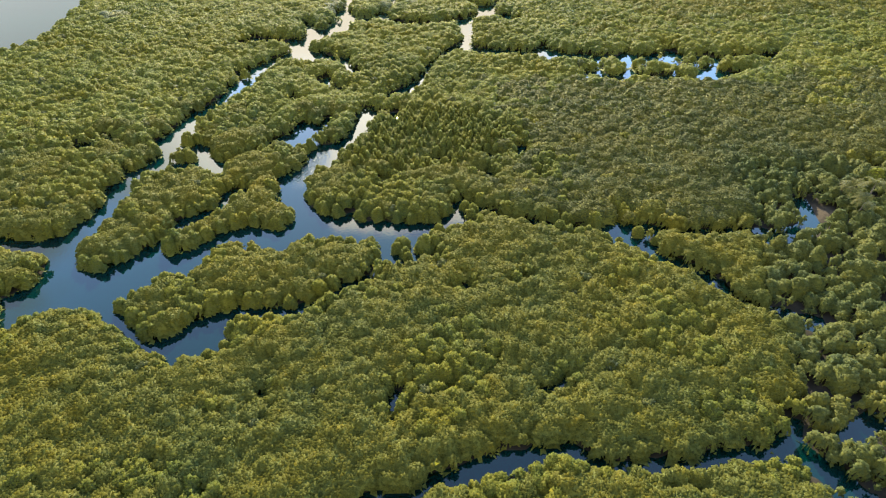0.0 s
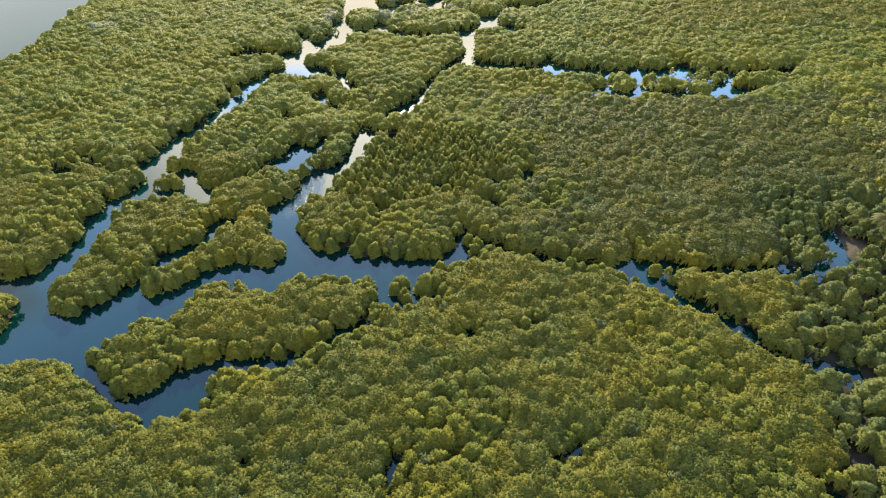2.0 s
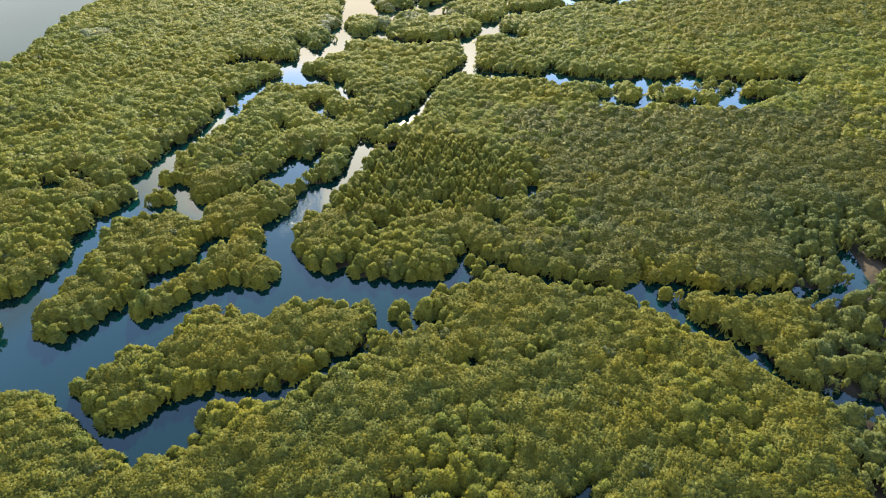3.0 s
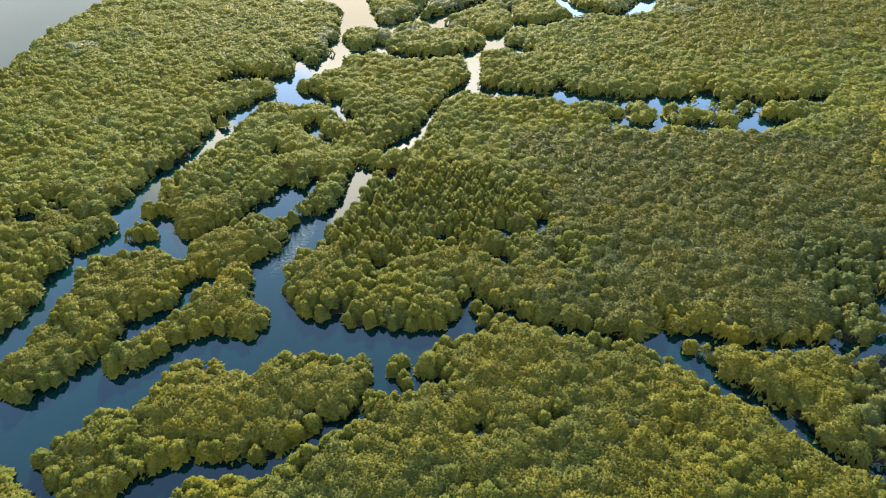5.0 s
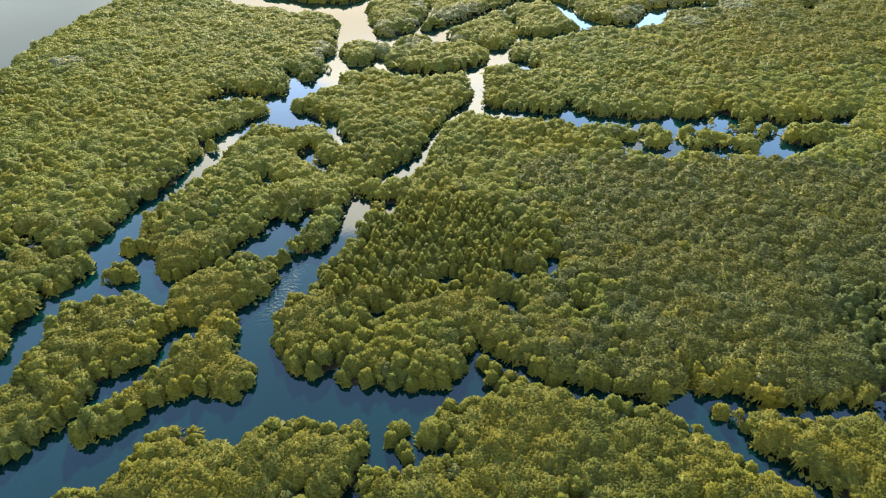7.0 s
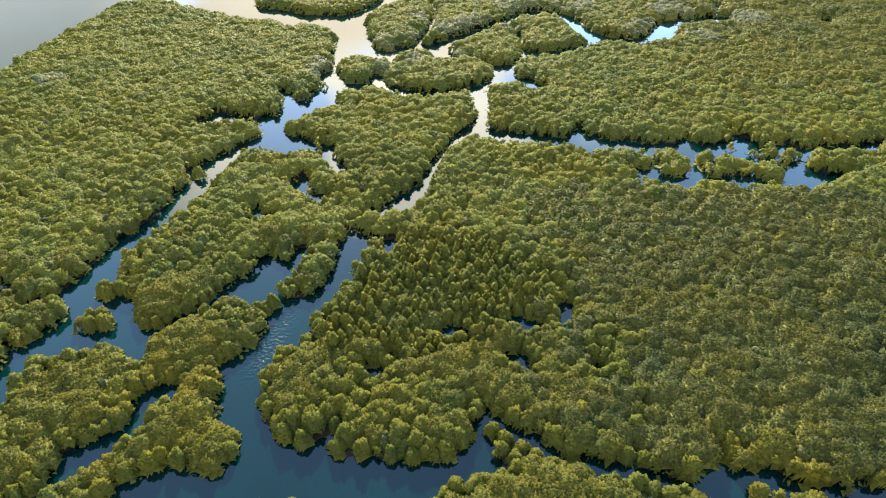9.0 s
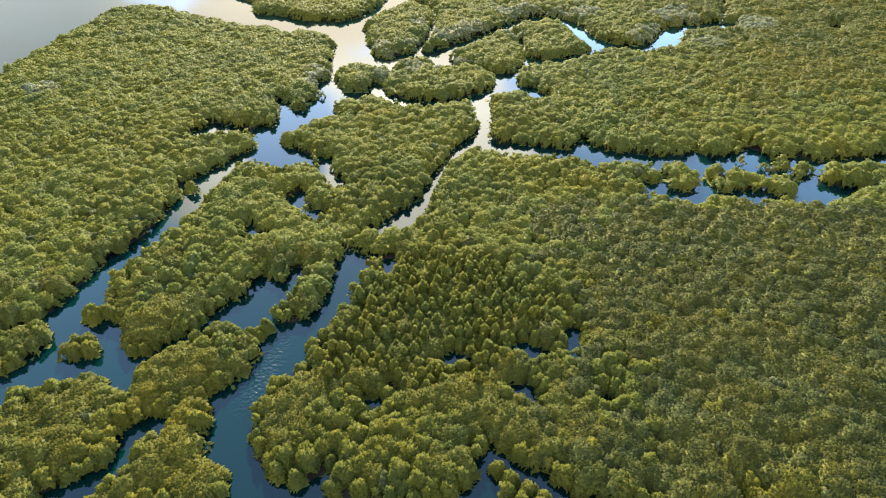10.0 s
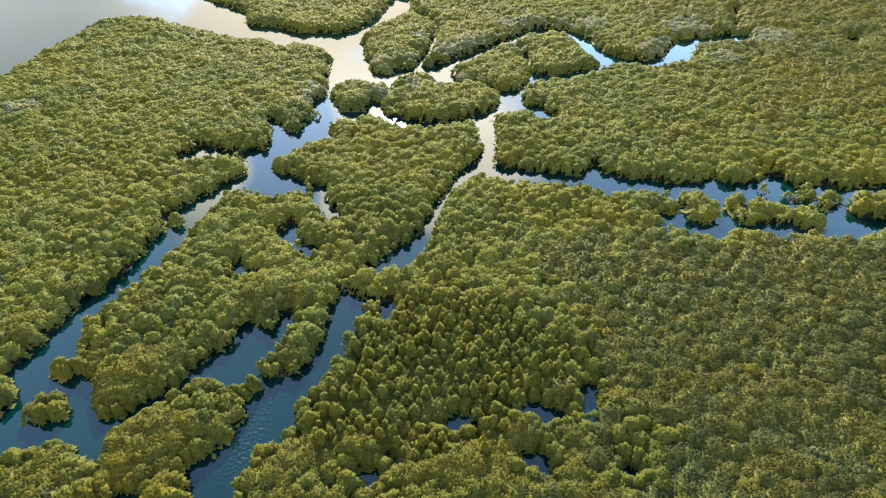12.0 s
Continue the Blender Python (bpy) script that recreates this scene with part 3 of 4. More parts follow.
def far_from_water(x, y):
    """Metres from the nearest open water, negative on the water."""
    best = np.full(x.shape, 1e3)
    for chain in CHANNELS.values():
        for (ax, ay, ar), (bx, by, br) in zip(chain, chain[1:]):
            dx, dy = bx - ax, by - ay
            s = np.clip(((x - ax) * dx + (y - ay) * dy) / max(dx * dx + dy * dy, 0.01), 0, 1)
            best = np.minimum(best, np.hypot(x - ax - s * dx, y - ay - s * dy) - (ar + s * (br - ar)))
    shore = [(-900, 150), (-200, 178)] + SEA + [(-150, 410), (-260, 640), (-900, 900)]
    for outline in (*WATERS.values(), shore):
        best = np.minimum(best, from_edge(x, y, outline))
    for outline in ISLANDS.values():
        best = np.maximum(best, -from_edge(x, y, outline))
    for ix, iy, ir in ISLETS:
        best = np.maximum(best, ir - np.hypot(x - ix, y - iy))
    return best


def wavy(x, y, size, seed):
    """Smooth noise between -1 and 1 with bumps of that size."""
    rng = np.random.RandomState(seed)
    v = np.zeros(x.shape)
    for k in range(9):
        a, w, ph = rng.uniform(0, 6.283), rng.uniform(0.7, 1.6) / size, rng.uniform(0, 6.283)
        v += np.sin(6.283 * w * (x * np.cos(a) + y * np.sin(a)) + ph)
    return v / 4.5


# ---- ground and water ----
def sheet(name, xs, ys, z, mat):
    nx, ny = len(xs), len(ys)
    gx, gy = np.meshgrid(xs, ys)
    v = np.stack([gx.ravel(), gy.ravel(), z(gx, gy).ravel()], 1)
    i = (np.arange(ny - 1)[:, None] * nx + np.arange(nx - 1)[None]).ravel()
    return new(name, mesh_of(name, v, np.stack([i, i + 1, i + nx + 1, i + nx], 1), [mat], None))


def mesh_of(name, verts, faces, mats, index, normals=None):
    me = bpy.data.meshes.new(name)
    k = faces.shape[1]
    me.vertices.add(len(verts))
    me.vertices.foreach_set("co", np.ascontiguousarray(verts, np.float32).ravel())
    me.loops.add(faces.size)
    me.loops.foreach_set("vertex_index", np.ascontiguousarray(faces, np.int32).ravel())
    me.polygons.add(len(faces))
    me.polygons.foreach_set("loop_start", np.arange(0, faces.size, k, dtype=np.int32))
    for m in mats:
        me.materials.append(m)
    if index is not None:
        me.polygons.foreach_set("material_index", np.ascontiguousarray(index, np.int32))
    me.update(calc_edges=True)
    me.polygons.foreach_set("use_smooth", np.full(len(faces), normals is not None))
    if normals is not None:
        me.attributes.new("custom_normal", "FLOAT_VECTOR", "POINT").data.foreach_set("vector", np.ascontiguousarray(normals, np.float32).ravel())
    me.update()
    return me


def ground_height(x, y):
    d = far_from_water(x, y) + 0.6 * wavy(x, y, 6, 3)
    d = np.minimum(d, np.minimum(73 + 0.59 * np.clip(y - 30, 0, 260) - np.abs(x + 3), np.minimum(y - SOUTH - 5, NORTH - 6 - y)) - 1)
    flat = 0.75 * np.exp(-((x - FLAT[0]) / 2.4) ** 2 - ((y - FLAT[1]) / 4.0) ** 2)
    return np.clip((d - 1.2) * 0.22, -1.6, 0.28) + 0.06 * wavy(x, y, 3, 4) + flat


gxs = np.concatenate([[-2500, -1200, -600], np.arange(WEST, EAST + 1, 2.5), [600, 1200, 2500]])
gys = np.concatenate([[-1500, -600, -150], np.arange(SOUTH, NORTH + 1, 2.5), [700, 1300, 2800]])
tagged(sheet("ground", gxs, gys, ground_height, MUD), "dark brown tidal mud under the mangroves and channels", "mud", kind="structure")
tagged(sheet("water", np.linspace(-2500, 2500, 3), np.linspace(-1500, 2800, 3), lambda x, y: x * 0, WATER),
       "dark blue calm tidal water winding between the mangroves", "water", kind="structure")


# ---- mangrove trees ----
def clumps(x, y, size, seed):
    """Round clumps about that far apart, each with a height of its own, between 0 and 1."""
    rng = np.random.RandomState(seed)
    table = rng.uniform(0, 1, (3, 128, 128))
    i, j = np.floor(x / size).astype(int), np.floor(y / size).astype(int)
    best = np.zeros(x.shape)
    for a in (-1, 0, 1):
        for b in (-1, 0, 1):
            jx, jy, tall = table[:, (i + a) % 128, (j + b) % 128]
            d = np.hypot(x - (i + a + jx) * size, y - (j + b + jy) * size) / (0.72 * size)
            best = np.maximum(best, np.sqrt(np.clip(1 - d * d, 0, 1)) * (0.45 + 0.55 * tall))
    return best


def unit(v):
    return v / np.maximum(np.linalg.norm(v, axis=1), 1e-6)[:, None]


def canopy(rng, trees, r, h, power, lump, size, step, tufts, big, tall, vary, foot=0.3):
    """Crowns of trees (x, y, growth, spread) grown into one another: a dim inner skin over all of them, undercut at the foot, and star-shaped leaf tufts all over it."""
    t = np.asarray(trees, float)
    x0, y0 = t[:, 0].min() - 4, t[:, 1].min() - 4
    nx, ny = int((t[:, 0].max() + 4 - x0) / step) + 1, int((t[:, 1].max() + 4 - y0) / step) + 1
    gx, gy = np.meshgrid(x0 + step * np.arange(nx), y0 + step * np.arange(ny))
    z = np.zeros(gx.shape)
    for x, y, g, spread in t:
        rad, top, ph = r * g * spread * rng.uniform(1 - vary, 1 + vary), h * g * rng.uniform(1 - vary, 1 + vary), rng.uniform(0, 6.283)
        w = 1.25 * rad
        a, b = slice(max(int((y - w - y0) / step), 0), int((y + w - y0) / step) + 2), slice(max(int((x - w - x0) / step), 0), int((x + w - x0) / step) + 2)
        dx, dy = gx[a, b] - x, gy[a, b] - y
        d = np.hypot(dx, dy) / rad * (1 + 0.1 * np.sin(3 * np.arctan2(dy, dx) + ph) + 0.07 * np.sin(5 * np.arctan2(dy, dx) + 2 * ph))
        z[a, b] = np.maximum(z[a, b], top * np.clip(1 - d ** power, 0, 1) ** 0.65)
    ok = z > 0.35
    z = np.where(ok, z + np.minimum(z / 2, 1) * lump * (clumps(gx, gy, size, rng.randint(1000)) - 0.6), foot)
    sy, sx = np.gradient(z, step)
    slope = np.hypot(sx, sy)
    n = unit(np.stack([-sx.ravel(), -sy.ravel(), np.ones(sx.size)], 1))
    under = np.clip(1 - z / 1.2, 0, 1) * 0.75 / np.maximum(slope, 0.5)
    corner = np.arange(ny * nx).reshape(ny, nx)
    quad = np.stack([corner[:-1, :-1], corner[:-1, 1:], corner[1:, 1:], corner[1:, :-1]], -1).reshape(-1, 4)
    quad = quad[ok.ravel()[quad].any(1)]
    f = np.concatenate([quad[:, [0, 1, 2]], quad[:, [0, 2, 3]]])
    used = np.unique(f)
    at = np.zeros(nx * ny, int)
    at[used] = np.arange(len(used))
    v, f = np.column_stack([(gx + under * sx).ravel()[used], (gy + under * sy).ravel()[used], np.maximum(z.ravel()[used] - 0.32, 0.05)]), at[f]
    if len(t) > 1:
        f = f[v[f][:, :, 2].mean(1) > over(v[f][:, :, 0].mean(1), v[f][:, :, 1].mean(1)) - 0.9]
    # tufts stand evenly over the crowns, and more of them on the steep sides
    apart = tufts ** -0.5
    px, py = np.meshgrid(np.arange(x0 + step, x0 + (nx - 2) * step, apart), np.arange(y0 + step, y0 + (ny - 2) * step, apart))
    px, py = px.ravel() + rng.uniform(-0.42, 0.42, px.size) * apart, py.ravel() + rng.uniform(-0.42, 0.42, px.size) * apart
    i, j = ((py - y0) / step).astype(int), ((px - x0) / step).astype(int)
    fy, fx = (py - y0) / step - i, (px - x0) / step - j
    pz = (z[i, j] * (1 - fx) + z[i, j + 1] * fx) * (1 - fy) + (z[i + 1, j] * (1 - fx) + z[i + 1, j + 1] * fx) * fy
    i, j = i + (fy > 0.5), j + (fx > 0.5)
    good = ok[i, j] & (pz > 0.55)
    root, k = np.column_stack([px, py, pz])[good], (i * nx + j)[good]
    more = np.where(ok & (slope > 0.9) & (slope < 12), np.hypot(1, slope) - 1, 0).ravel()
    count = int(0.65 * tufts * step * step * more.sum())
    if count:
        side = rng.choice(len(more), count, p=more / more.sum())
        u = rng.uniform(-0.5, 0.5, (2, count)) * step
        steep = np.column_stack([gx.ravel()[side] + u[0], gy.ravel()[side] + u[1], z.ravel()[side] + u[0] * sx.ravel()[side] + u[1] * sy.ravel()[side]])
        good = (steep[:, 2] > 0.5) & (steep[:, 2] < h * 1.3)
        root, k = np.concatenate([root, steep[good]]), np.concatenate([k, side[good]])
    if len(t) > 1:
        good = root[:, 2] > over(root[:, 0], root[:, 1]) - 0.7
        root, k = root[good], k[good]
    count = len(root)
    axis = unit(0.6 * n[k] + np.array((0, 0, 0.55)) + rng.normal(0, 0.2, (count, 3)))
    across = unit(np.cross(axis, rng.normal(0, 1, (count, 3))))
    along = np.cross(axis, across)
    rad = big * rng.uniform(0.65, 1.35, (count, 1))
    high = rad * tall * rng.uniform(0.7, 1.3, (count, 1))
    star, faces_up = [root + 0.6 * high * axis], [axis]
    for q in range(6):
        out = math.cos(1.0472 * q) * across + math.sin(1.0472 * q) * along
        reach = rad * (1.35 if q % 2 else 0.58) * rng.uniform(0.75, 1.25, (count, 1))
        star.append(root + reach * out - high * rng.uniform(0.2, 0.6, (count, 1)) * axis)
        faces_up.append(unit(0.75 * axis + 0.55 * out))
    star, faces_up = np.stack(star, 1), np.stack(faces_up, 1).reshape(-1, 3)
    star[:, :, 2] = np.maximum(star[:, :, 2], root[:, 2:] - 0.45 * rad)
    star = star.reshape(-1, 3)
    fans = np.array([(0, 1 + q, 1 + (q + 1) % 6) for q in range(6)])
    fans = (7 * np.arange(count)[:, None, None] + fans[None]).reshape(-1, 3) + len(v)
    index = np.concatenate([np.ones(len(f)), np.zeros(len(fans))])
    return np.concatenate([v, star]), np.concatenate([f, fans]), index, np.concatenate([n[used], faces_up])


def over(x, y):
    """The modest height that the canopy reaches everywhere, at a spot."""
    return TOP[((y - SOUTH + 6) / 0.6 + 0.5).astype(int), ((x - WEST + 6) / 0.6 + 0.5).astype(int)]


# how crowns grow: radius, height, roundness, clump height, clump size, then mesh step, tufts a square metre, their radius and height, variation
DOMES = (2.5, 3.5, 2.5, 0.6, 1.6, 0.57, 5.1, 0.272, 1.25, 0.13)
TUFTS = (2.1, 3.75, 2.2, 0.95, 1.3, 0.48, 6.0, 0.25, 1.6, 0.12)
MID_DOMES = (2.5, 3.5, 2.3, 0.6, 1.9, 0.68, 2.8, 0.357, 0.9, 0.15)
MID_TUFTS = (2.2, 3.8, 2.0, 1.0, 1.6, 0.6, 2.8, 0.357, 1.2, 0.16)
LUSH = (1.75, 3.6, 2.1, 1.1, 1.3, 0.45, 5.6, 0.27, 1.4, 0.2)
SHRUBS = (1.9, 2.9, 2.1, 0.8, 1.1, 0.5, 3.0, 0.36, 1.0, 0.13)
UPRIGHT = (1.15, 4.35, 1.6, 0.5, 0.9, 0.32, 7.5, 0.24, 1.5, 0.16)
FAR = (2.7, 3.7, 2.3, 0.6, 2.3, 1.05, 1.7, 0.45, 0.8, 0.13)
UNSEEN = (2.6, 3.6, 2.4, 0.6, 2.2, 1.1, 0.7, 0.75, 0.8, 0.1)


def thinned(p, apart):
    """Drops spots closer together than that."""
    cell, kept = {}, []
    for k, (x, y) in enumerate(p):
        i, j = int(x // apart), int(y // apart)
        near = [q for u in (-1, 0, 1) for w in (-1, 0, 1) for q in cell.get((i + u, j + w), ())]
        if all((x - p[q][0]) ** 2 + (y - p[q][1]) ** 2 > apart * apart for q in near):
            cell.setdefault((i, j), []).append(k)
            kept.append(k)
    return p[kept]


def thinned_after(p, more, apart):
    """Adds those further spots that stand clear of all earlier ones, so that no bare holes stay."""
    cell, out = {}, [tuple(q) for q in p]
    for x, y in out:
        cell.setdefault((int(x // apart), int(y // apart)), []).append((x, y))
    for x, y in more:
        i, j = int(x // apart), int(y // apart)
        if all((x - u) ** 2 + (y - w) ** 2 > apart * apart for a in (-1, 0, 1) for b in (-1, 0, 1) for u, w in cell.get((i + a, j + b), ())):
            cell.setdefault((i, j), []).append((x, y))
            out.append((x, y))
    return np.array(out)


def tree_spots():
    """A row of trees along every bank, and jittered rows on the land behind it."""
    rng = np.random.RandomState(11)
    gx, gy = np.meshgrid(np.arange(WEST, EAST, 0.6), np.arange(SOUTH, NORTH, 0.6))
    p = np.stack([gx.ravel(), gy.ravel()], 1) + rng.uniform(-0.3, 0.3, (gx.size, 2))
    p = p[in_forest(p)]
    d = far_from_water(p[:, 0], p[:, 1])
    row = np.abs(d - 1.55 - 0.85 * wavy(p[:, 0], p[:, 1], 4.5, 5)) < 0.3
    bank = thinned(rng.permutation(p[row]), 1.45)
    step = 3.2
    ys = np.arange(SOUTH, NORTH, step * 0.87)
    gx, gy = np.meshgrid(np.arange(WEST, EAST, step), ys)
    gx = gx + (np.arange(len(ys)) % 2)[:, None] * step / 2
    p = np.stack([gx.ravel(), gy.ravel()], 1) + rng.uniform(-0.36, 0.36, (gx.size, 2)) * step
    p = p[in_forest(p)]
    p = np.concatenate([bank, p[far_from_water(p[:, 0], p[:, 1]) > 2.7]])
    gx, gy = np.meshgrid(np.arange(WEST, EAST, 0.8), np.arange(SOUTH, NORTH, 0.8))
    fill = np.stack([gx.ravel(), gy.ravel()], 1) + rng.uniform(-0.4, 0.4, (gx.size, 2))
    fill = fill[in_forest(fill)]
    fill = rng.permutation(fill[far_from_water(fill[:, 0], fill[:, 1]) > 1.3])
    p = thinned_after(p, fill, 2.05)
    lone = np.array([q[:2] for q in ISLETS])
    p = p[np.min(np.hypot(p[:, :1] - lone[:, 0], p[:, 1:] - lone[:, 1]), 1) > 1.5]
    p = np.concatenate([p, lone])
    return p, far_from_water(p[:, 0], p[:, 1])


def in_forest(p):
    x, y = p[:, 0], p[:, 1]
    return (np.abs(x + 3) < 67 + 0.59 * np.clip(y - 30, 0, 260) + 3 * wavy(x, y, 17, 61)) & (y > SOUTH + 6 + 4 * wavy(x, y, 19, 62)) & (y < NORTH - 7 + 5 * wavy(x, y, 23, 63))


SPOTS, SHORE = tree_spots()


def lowest_canopy():
    """A modest height that the crowns of all trees reach together, on a grid of 0.6 m."""
    ys, xs = np.arange(SOUTH - 6, NORTH + 7, 0.6), np.arange(WEST - 6, EAST + 7, 0.6)
    z = np.zeros((len(ys), len(xs)))
    for x, y, g in full[keep, :3]:
        i, j = int((y - SOUTH + 6) / 0.6 + 0.5), int((x - WEST + 6) / 0.6 + 0.5)
        for a in range(-3, 4):
            for b in range(-3, 4):
                d = math.hypot(a, b) * 0.6 / 1.8
                if d < 1 and 0 <= i + a < len(ys) and 0 <= j + b < len(xs):
                    z[i + a, j + b] = max(z[i + a, j + b], 3.2 * g * (1 - d * d) ** 0.5)
    return z


def stand(name, spots, growth, seed, mats):
    v, f, index, normals = canopy(np.random.RandomState(seed), spots, *growth)
    return new(name, mesh_of(name, v, f, mats, index, normals))


def trunk_mesh():
    """A short, bent, tapering stem."""
    rings, sides, v, f = 5, 7, [], []
    for i in range(rings):
        z, r = -0.35 + 0.62 * i, 0.13 - 0.02 * i
        for k in range(sides):
            a = 6.2832 * k / sides
            v.append((0.1 * math.sin(1.3 * i) + r * math.cos(a), 0.08 * math.cos(1.1 * i) + r * math.sin(a), z))
    for i in range(rings - 1):
        for k in range(sides):
            a, b = i * sides + k, i * sides + (k + 1) % sides
            f += [(a, b, b + sides), (a, b + sides, a + sides)]
    return mesh_of("trunk", np.array(v), np.array(f), [BARK], None)


def root_mesh():
    """One arching prop root."""
    steps, sides, v, f = 6, 5, [], []
    for i in range(steps):
        u = i / (steps - 1)
        x, z, r = 0.08 + 1.0 * u, 0.95 * (1 - u ** 2) - 0.35 * u, 0.05 - 0.02 * u
        for k in range(sides):
            a = 6.2832 * k / sides
            v.append((x + 0.6 * r * math.cos(a), r * math.sin(a), z + r * math.cos(a)))
    for i in range(steps - 1):
        for k in range(sides):
            a, b = i * sides + k, i * sides + (k + 1) % sides
            f += [(a, b, b + sides), (a, b + sides, a + sides)]
    return mesh_of("prop_root", np.array(v), np.array(f), [BARK], None)


def upright_grove(x, y):
    """Where slimmer, taller mangroves stand clear of one another."""
    return ((x - GROVE[0]) / 23) ** 2 + ((y - GROVE[1]) / 17) ** 2 + 0.5 * wavy(x, y, 12, 51) < 1


GROVE = (-5.0, 143.0)
X, Y = SPOTS[:, 0], SPOTS[:, 1]
blur = 14 * wavy(X, Y, 20, 28)
loose = np.random.RandomState(29).normal(0, 1, len(X))
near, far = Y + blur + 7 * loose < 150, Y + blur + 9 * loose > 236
patch = wavy(X, Y, 38, 21) + 0.5 * wavy(X, Y, 11, 22) + 0.2 * loose
tuft = patch + np.clip(0.9 - 0.3 * SHORE, 0, 0.7) + 0.9 * np.exp(-((X + 3) / 24) ** 2 - ((Y - 142) / 26) ** 2) - 0.6 * np.clip((X - 22) / 30, 0, 1) * (Y > 98) > np.where(near, 0.62, 0.3)
lush = (Y >= 28) & (X > 62 + 0.25 * (Y - 70)) & (Y < 128)
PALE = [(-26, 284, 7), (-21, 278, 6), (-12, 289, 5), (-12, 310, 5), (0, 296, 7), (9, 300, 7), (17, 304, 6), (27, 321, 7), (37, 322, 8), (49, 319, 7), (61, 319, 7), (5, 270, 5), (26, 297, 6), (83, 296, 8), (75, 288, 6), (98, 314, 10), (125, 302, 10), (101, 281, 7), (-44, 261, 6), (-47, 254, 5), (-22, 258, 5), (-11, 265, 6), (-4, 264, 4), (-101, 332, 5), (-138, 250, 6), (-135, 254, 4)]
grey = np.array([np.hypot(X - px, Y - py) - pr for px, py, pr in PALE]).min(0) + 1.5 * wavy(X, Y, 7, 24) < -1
single = np.zeros(len(X), bool)
single[np.flatnonzero((SHORE < 2.3) & (Y > 58) & (Y < 148) & (X > -96) & (X < 48) & ~lush)[:290]] = True
hollow = (wavy(X, Y, 9, 71) > 1.12) & (SHORE > 5)
keep = ~hollow & ~(lush & (wavy(X, Y, 7, 26) < -0.45)) & (np.hypot(X - FLAT[0], Y - FLAT[1]) > 3.2)
grow = 1.0 + 0.13 * wavy(X, Y, 13, 23) - np.where(Y > 135, 0.22, 0.15) * (SHORE < 2.3) - 0.06 * (SHORE < 4.5) + 0.25 * lush * wavy(X, Y, 9, 27)
lone = np.array([np.hypot(X - ix, Y - iy) for ix, iy, ir in ISLETS]).min(0) < 0.01
grow[lone] = [max(0.5, ir / 2.1) for ix, iy, ir in ISLETS]
single |= lone & (Y < 150)
grow[upright_grove(X, Y) & (SHORE > 3.2)] *= 0.78
spread = np.where(SHORE < 2.3, np.random.RandomState(47).uniform(0.66, 0.98, len(X)), np.where(lush, 1.1, np.where(tuft | ~near, 1.12, 1.26)))
full = np.column_stack([SPOTS, grow, spread])
scrub = (np.random.RandomState(43).uniform(0, 1, len(X)) < 0.022) & (SHORE > 3) & ~lush & ~grey
# eastern stand whose leaf colour carries the weaker light on that side
olive = (X + 0.7 * blur + 9 * loose > 18) & (Y + 0.5 * blur > 104) & (Y - 0.5 * blur < 178) & ~tuft
scrub &= ~hollow
keep &= ~scrub | lush
behind = (Y + 2.5 * loose < 28) | (Y > 374)
# far trees east of here keep the darker leaf, imitating weaker haze and sheen
east = X + blur + 16 * loose > 88
rest = keep & ~single & ~grey & ~lush & ~(olive & ~far) & ~behind
gx, gy = np.meshgrid(np.arange(-36, 26, 0.7), np.arange(118, 170, 0.7))
grove = np.stack([gx.ravel(), gy.ravel()], 1) + np.random.RandomState(52).uniform(-0.35, 0.35, (gx.size, 2))
grove = grove[upright_grove(grove[:, 0], grove[:, 1]) & (far_from_water(grove[:, 0], grove[:, 1]) > 2.9)]
grove = thinned(np.random.RandomState(53).permutation(grove), 1.5)
rng = np.random.RandomState(54)
grove = np.column_stack([grove, rng.uniform(0.78, 1.08, len(grove)), np.ones(len(grove))])[rng.uniform(0, 1, len(grove)) < 0.95]
TOP = lowest_canopy()
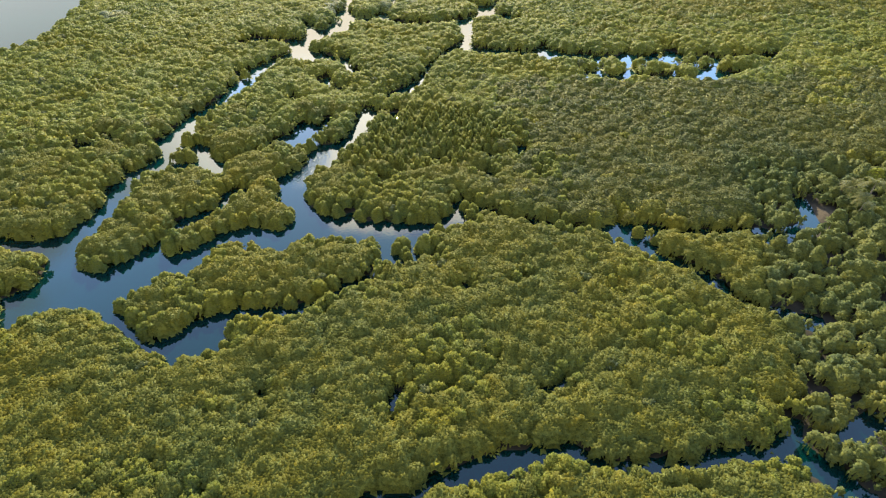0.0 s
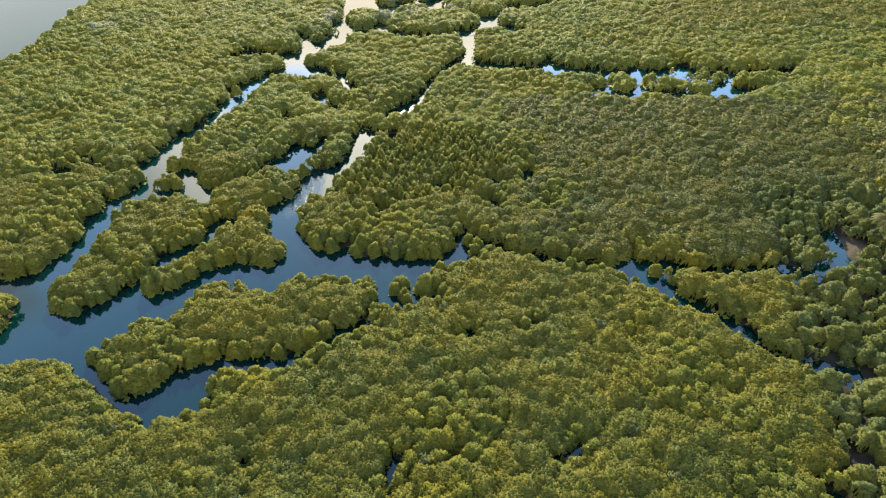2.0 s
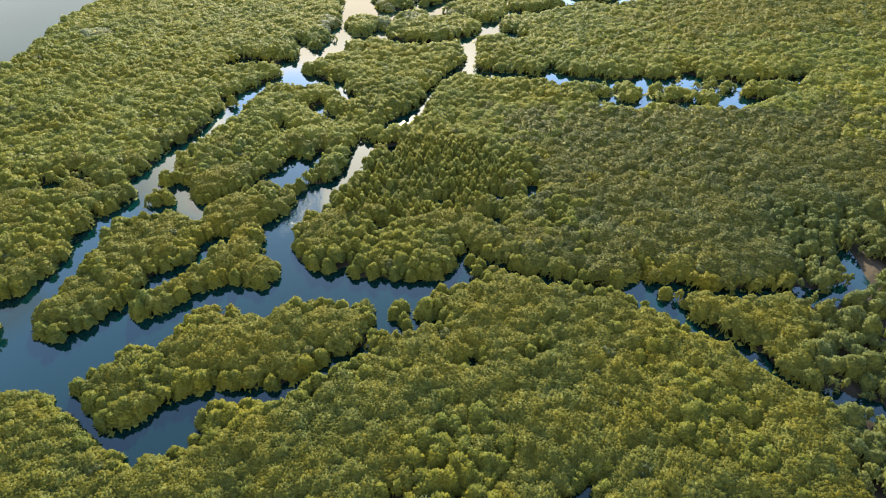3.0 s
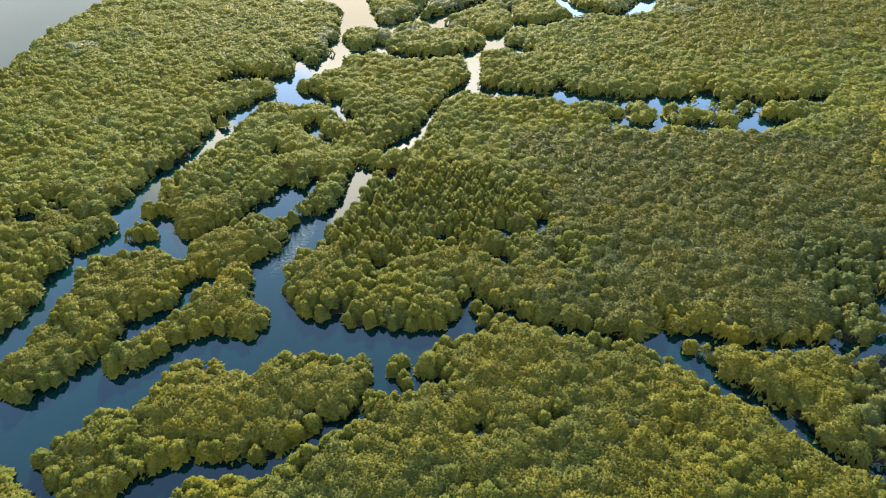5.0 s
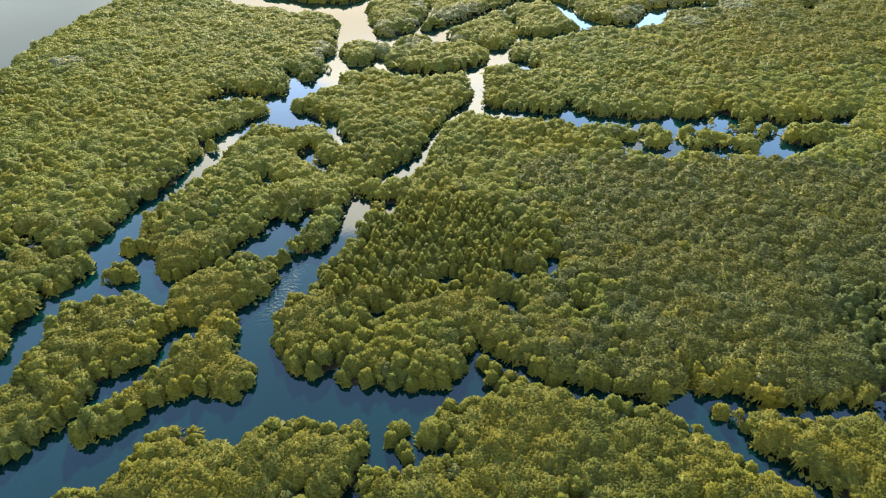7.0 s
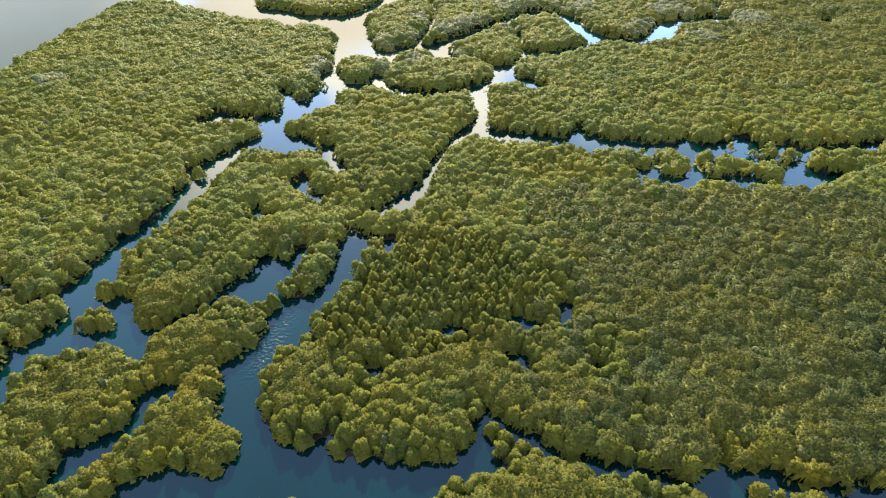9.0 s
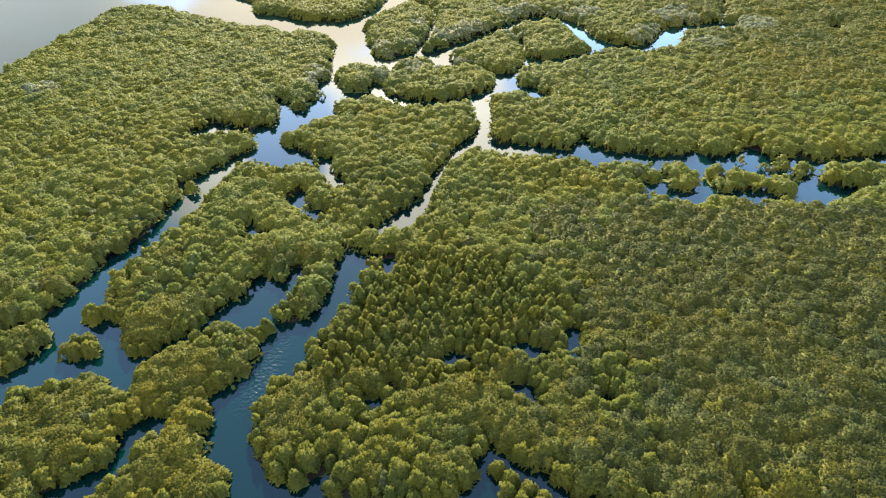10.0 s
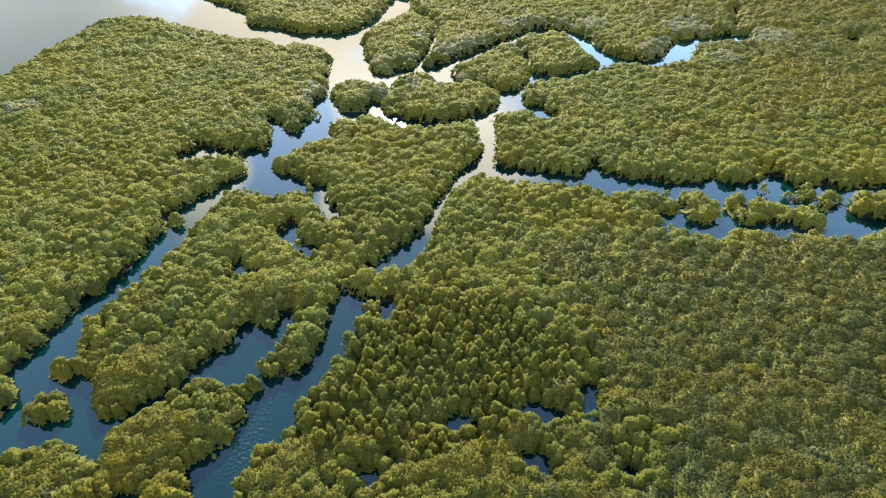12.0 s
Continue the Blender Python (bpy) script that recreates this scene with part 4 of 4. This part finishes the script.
for mask, shape_list, leaf, seed, name, label in (
        (rest & near & ~tuft, DOMES, LEAF, 31, "mangrove_thicket", "dense olive-green mangrove canopy of broad rounded bushes"),
        (rest & near & tuft, TUFTS, LEAF_TUFT, 32, "tufted_mangroves", "yellow-green mangrove crowns of small upright tufts"),
        # the paler leaf from here back imitates haze and light towards the sun
        (rest & ~near & ~far & ~tuft, MID_DOMES, LEAF_HAZED, 33, "mangrove_thicket", "dense olive-green mangrove canopy along the inner channels"),
        (rest & ~near & ~far & tuft, MID_TUFTS, LEAF_TUFT, 34, "tufted_mangroves", "yellow-green tufted mangroves along the inner channels"),
        (keep & ~lush & ~grey & ~single & olive & near, DOMES, LEAF_OLIVE_DIM, 38, "olive_mangroves", "low olive mangrove canopy, dense and even, darkened as the light falls off eastward"),
        (keep & ~lush & ~grey & ~single & olive & ~near & ~far, MID_DOMES, LEAF_OLIVE_DIM, 39, "olive_mangroves", "olive mangrove canopy south of the lagoon, darkened as the light falls off eastward"),
        (keep & lush, LUSH, LEAF_GREEN, 36, "marsh_bushes", "darker green broadleaf bushes with gaps beside the mud pool"),
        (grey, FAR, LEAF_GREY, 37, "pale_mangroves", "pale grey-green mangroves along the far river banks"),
        (keep & behind & ~single & near, MID_DOMES, LEAF, 41, "mangrove_thicket", "olive-green mangrove canopy of the south shore"),
        (keep & behind & ~single & far, UNSEEN, LEAF_HAZED, 43, "distant_mangroves", "olive-green mangrove forest behind the river crossing"),
        (rest & far & ~behind & east, FAR, LEAF, 42, "distant_mangroves", "far olive mangrove forest east of the river, toned darker away from the sun"),
        (rest & far & ~behind & ~east, FAR, LEAF_HAZED, 35, "distant_mangroves", "far olive-green mangrove forest round the river crossing")):
    tagged(stand(name, full[mask], shape_list, seed, [leaf, TWIG]), label, "mangroves", kind="stuff")

# ---- single trees: on the banks of the main channel, in the upright grove, and shrubs scattered in the canopy ----
shapes, turns = np.random.RandomState(7), np.random.RandomState(41)
trunk, prop_root = trunk_mesh(), root_mesh()


def crown_meshes(growth, leaf, foot):
    """Eight crowns of one kind, each grown by itself."""
    made = []
    for _ in range(8):
        v, f, index, normals = canopy(shapes, [(0, 0, 1, 1)], *growth, foot)
        made.append(mesh_of("crown", v, f, [leaf, TWIG], index, normals))
    return made


def plant(name, label, category, group, crowns, x, y, size, roots):
    """One tree or shrub: a trunk and a crown, and prop roots where its foot stands in the water."""
    tree = tagged(new(name), label, category, group)
    size *= turns.uniform(0.88, 1.12)
    tree.matrix_world = Matrix.LocRotScale((x, y, 0), Euler((0, 0, turns.uniform(0, 6.28))), (size, size, size * turns.uniform(0.88, 1.15)))
    new("trunk", trunk).parent = tree
    new("crown", crowns[turns.randint(len(crowns))]).parent = tree
    for k in range(roots):
        root = new("prop_root", prop_root)
        root.parent = tree
        root.matrix_basis = pose(0, 0, 0, 0, 0, 90 * k + turns.uniform(-25, 25))


crowns = crown_meshes(TUFTS, LEAF_TUFT, 0.6)
for x, y, g in full[single, :3]:
    plant("mangrove_tree", "small yellow-green mangrove tree standing at the channel's edge", "tree", "mangroves along the channel banks", crowns, x, y, g, 4)
crowns = crown_meshes(UPRIGHT, LEAF_TUFT, 0.6)
for x, y, g in grove[:, :3]:
    plant("upright_mangrove", "slim upright green mangrove standing clear of its neighbours", "tree", "upright mangroves in the grove", crowns, x, y, g, 0)
crowns = crown_meshes(SHRUBS, LEAF_DARK, 0.6)
for x, y, g in full[scrub & ~behind, :3]:
    plant("shrub", "darker grey-green round shrub standing in the mangrove canopy", "shrub", "shrubs scattered in the canopy", crowns, x, y, g, 0)


# ---- coconut palms beside the mud pool ----
def frond_mesh():
    """One drooping frond: a midrib with leaflets down both sides."""
    v, f = [], []
    def at(u):
        return np.array((2.9 * u, 0, 0.9 * math.sin(2.3 * u) - 1.25 * u * u))
    for i in range(14):
        u = 0.12 + 0.86 * i / 13
        p, q = at(u), at(min(u + 0.06, 1.0))
        reach = 0.75 * math.sin(3.0 * min(u + 0.05, 1.0)) + 0.12
        for side in (-1, 1):
            k = len(v)
            v += [p, q, (p + q) / 2 + np.array((0.35 * reach, side * reach, -0.3 * reach))]
            f.append((k, k + 1, k + 2))
    for i in range(8):
        k, p, q = len(v), at(i / 8), at((i + 1) / 8)
        w = np.array((0, 0.04 * (1 - i / 9), 0))
        v += [p - w, p + w, q]
        f.append((k, k + 1, k + 2))
    return mesh_of("frond", np.array(v), np.array(f), [LEAF_PALM], None)


def palm_trunk_mesh(height):
    """A slim ringed stem with a bent foot."""
    rings, sides, v, f = 14, 9, [], []
    for i in range(rings):
        u = i / (rings - 1)
        r = 0.2 - 0.08 * u + 0.012 * (i % 2) + 0.1 * max(0, 0.12 - u) / 0.12
        for k in range(sides):
            a = 6.2832 * k / sides
            v.append((0.7 * (1 - u) ** 2 - 0.7 + r * math.cos(a) + 0.7, r * math.sin(a), -0.3 + (height + 0.3) * u))
    for i in range(rings - 1):
        for k in range(sides):
            a, b = i * sides + k, i * sides + (k + 1) % sides
            f += [(a, b, b + sides), (a, b + sides, a + sides)]
    return mesh_of("trunk", np.array(v), np.array(f), [BARK], None)


frond = frond_mesh()
for x, y, height, spin in ((95.8, 109.5, 6.2, 20), (96.4, 104.8, 5.0, 130), (103.0, 112.0, 5.2, 250)):
    palm = tagged(new("coconut_palm"), "coconut palm with drooping yellow-green fronds above the bushes", "palm", "palms beside the mud pool")
    palm.matrix_world = pose(x, y, 0.1, 0, 0, spin)
    new("trunk", palm_trunk_mesh(height)).parent = palm
    for k in range(17):
        leaf = new("frond", frond)
        leaf.parent = palm
        leaf.matrix_basis = Matrix.Translation((0, 0, height)) @ pose(0, 0, 0, 0, -42 + 70 * ((k * 7) % 17) / 16, 137.5 * k)

# ---- bright bushes behind the palms ----
lime = leaf_material("lime_leaf", (0.1, 0.12, 0.02), (0.14, 0.15, 0.022), (0.17, 0.17, 0.024), 0.55)
v, f, index, normals = canopy(shapes, [(0, 0, 1, 1)], 2.4, 4.3, 2.2, 0.9, 1.2, 0.33, 6, 0.3, 1.1, 0.1, 0.6)
bush_crown = mesh_of("crown", v, f, [lime, TWIG], index, normals)
for x, y, s in ((108.6, 119.5, 1.05), (111.8, 117.6, 0.9)):
    bush = tagged(new("broadleaf_bush"), "bright yellow-green broadleaf bush behind the palms", "bush", "bright bushes behind the palms")
    bush.matrix_world = Matrix.LocRotScale((x, y, 0), Euler((0, 0, 3 * x)), (s, s, s))
    new("crown", bush_crown).parent = bush
    new("trunk", trunk).parent = bush
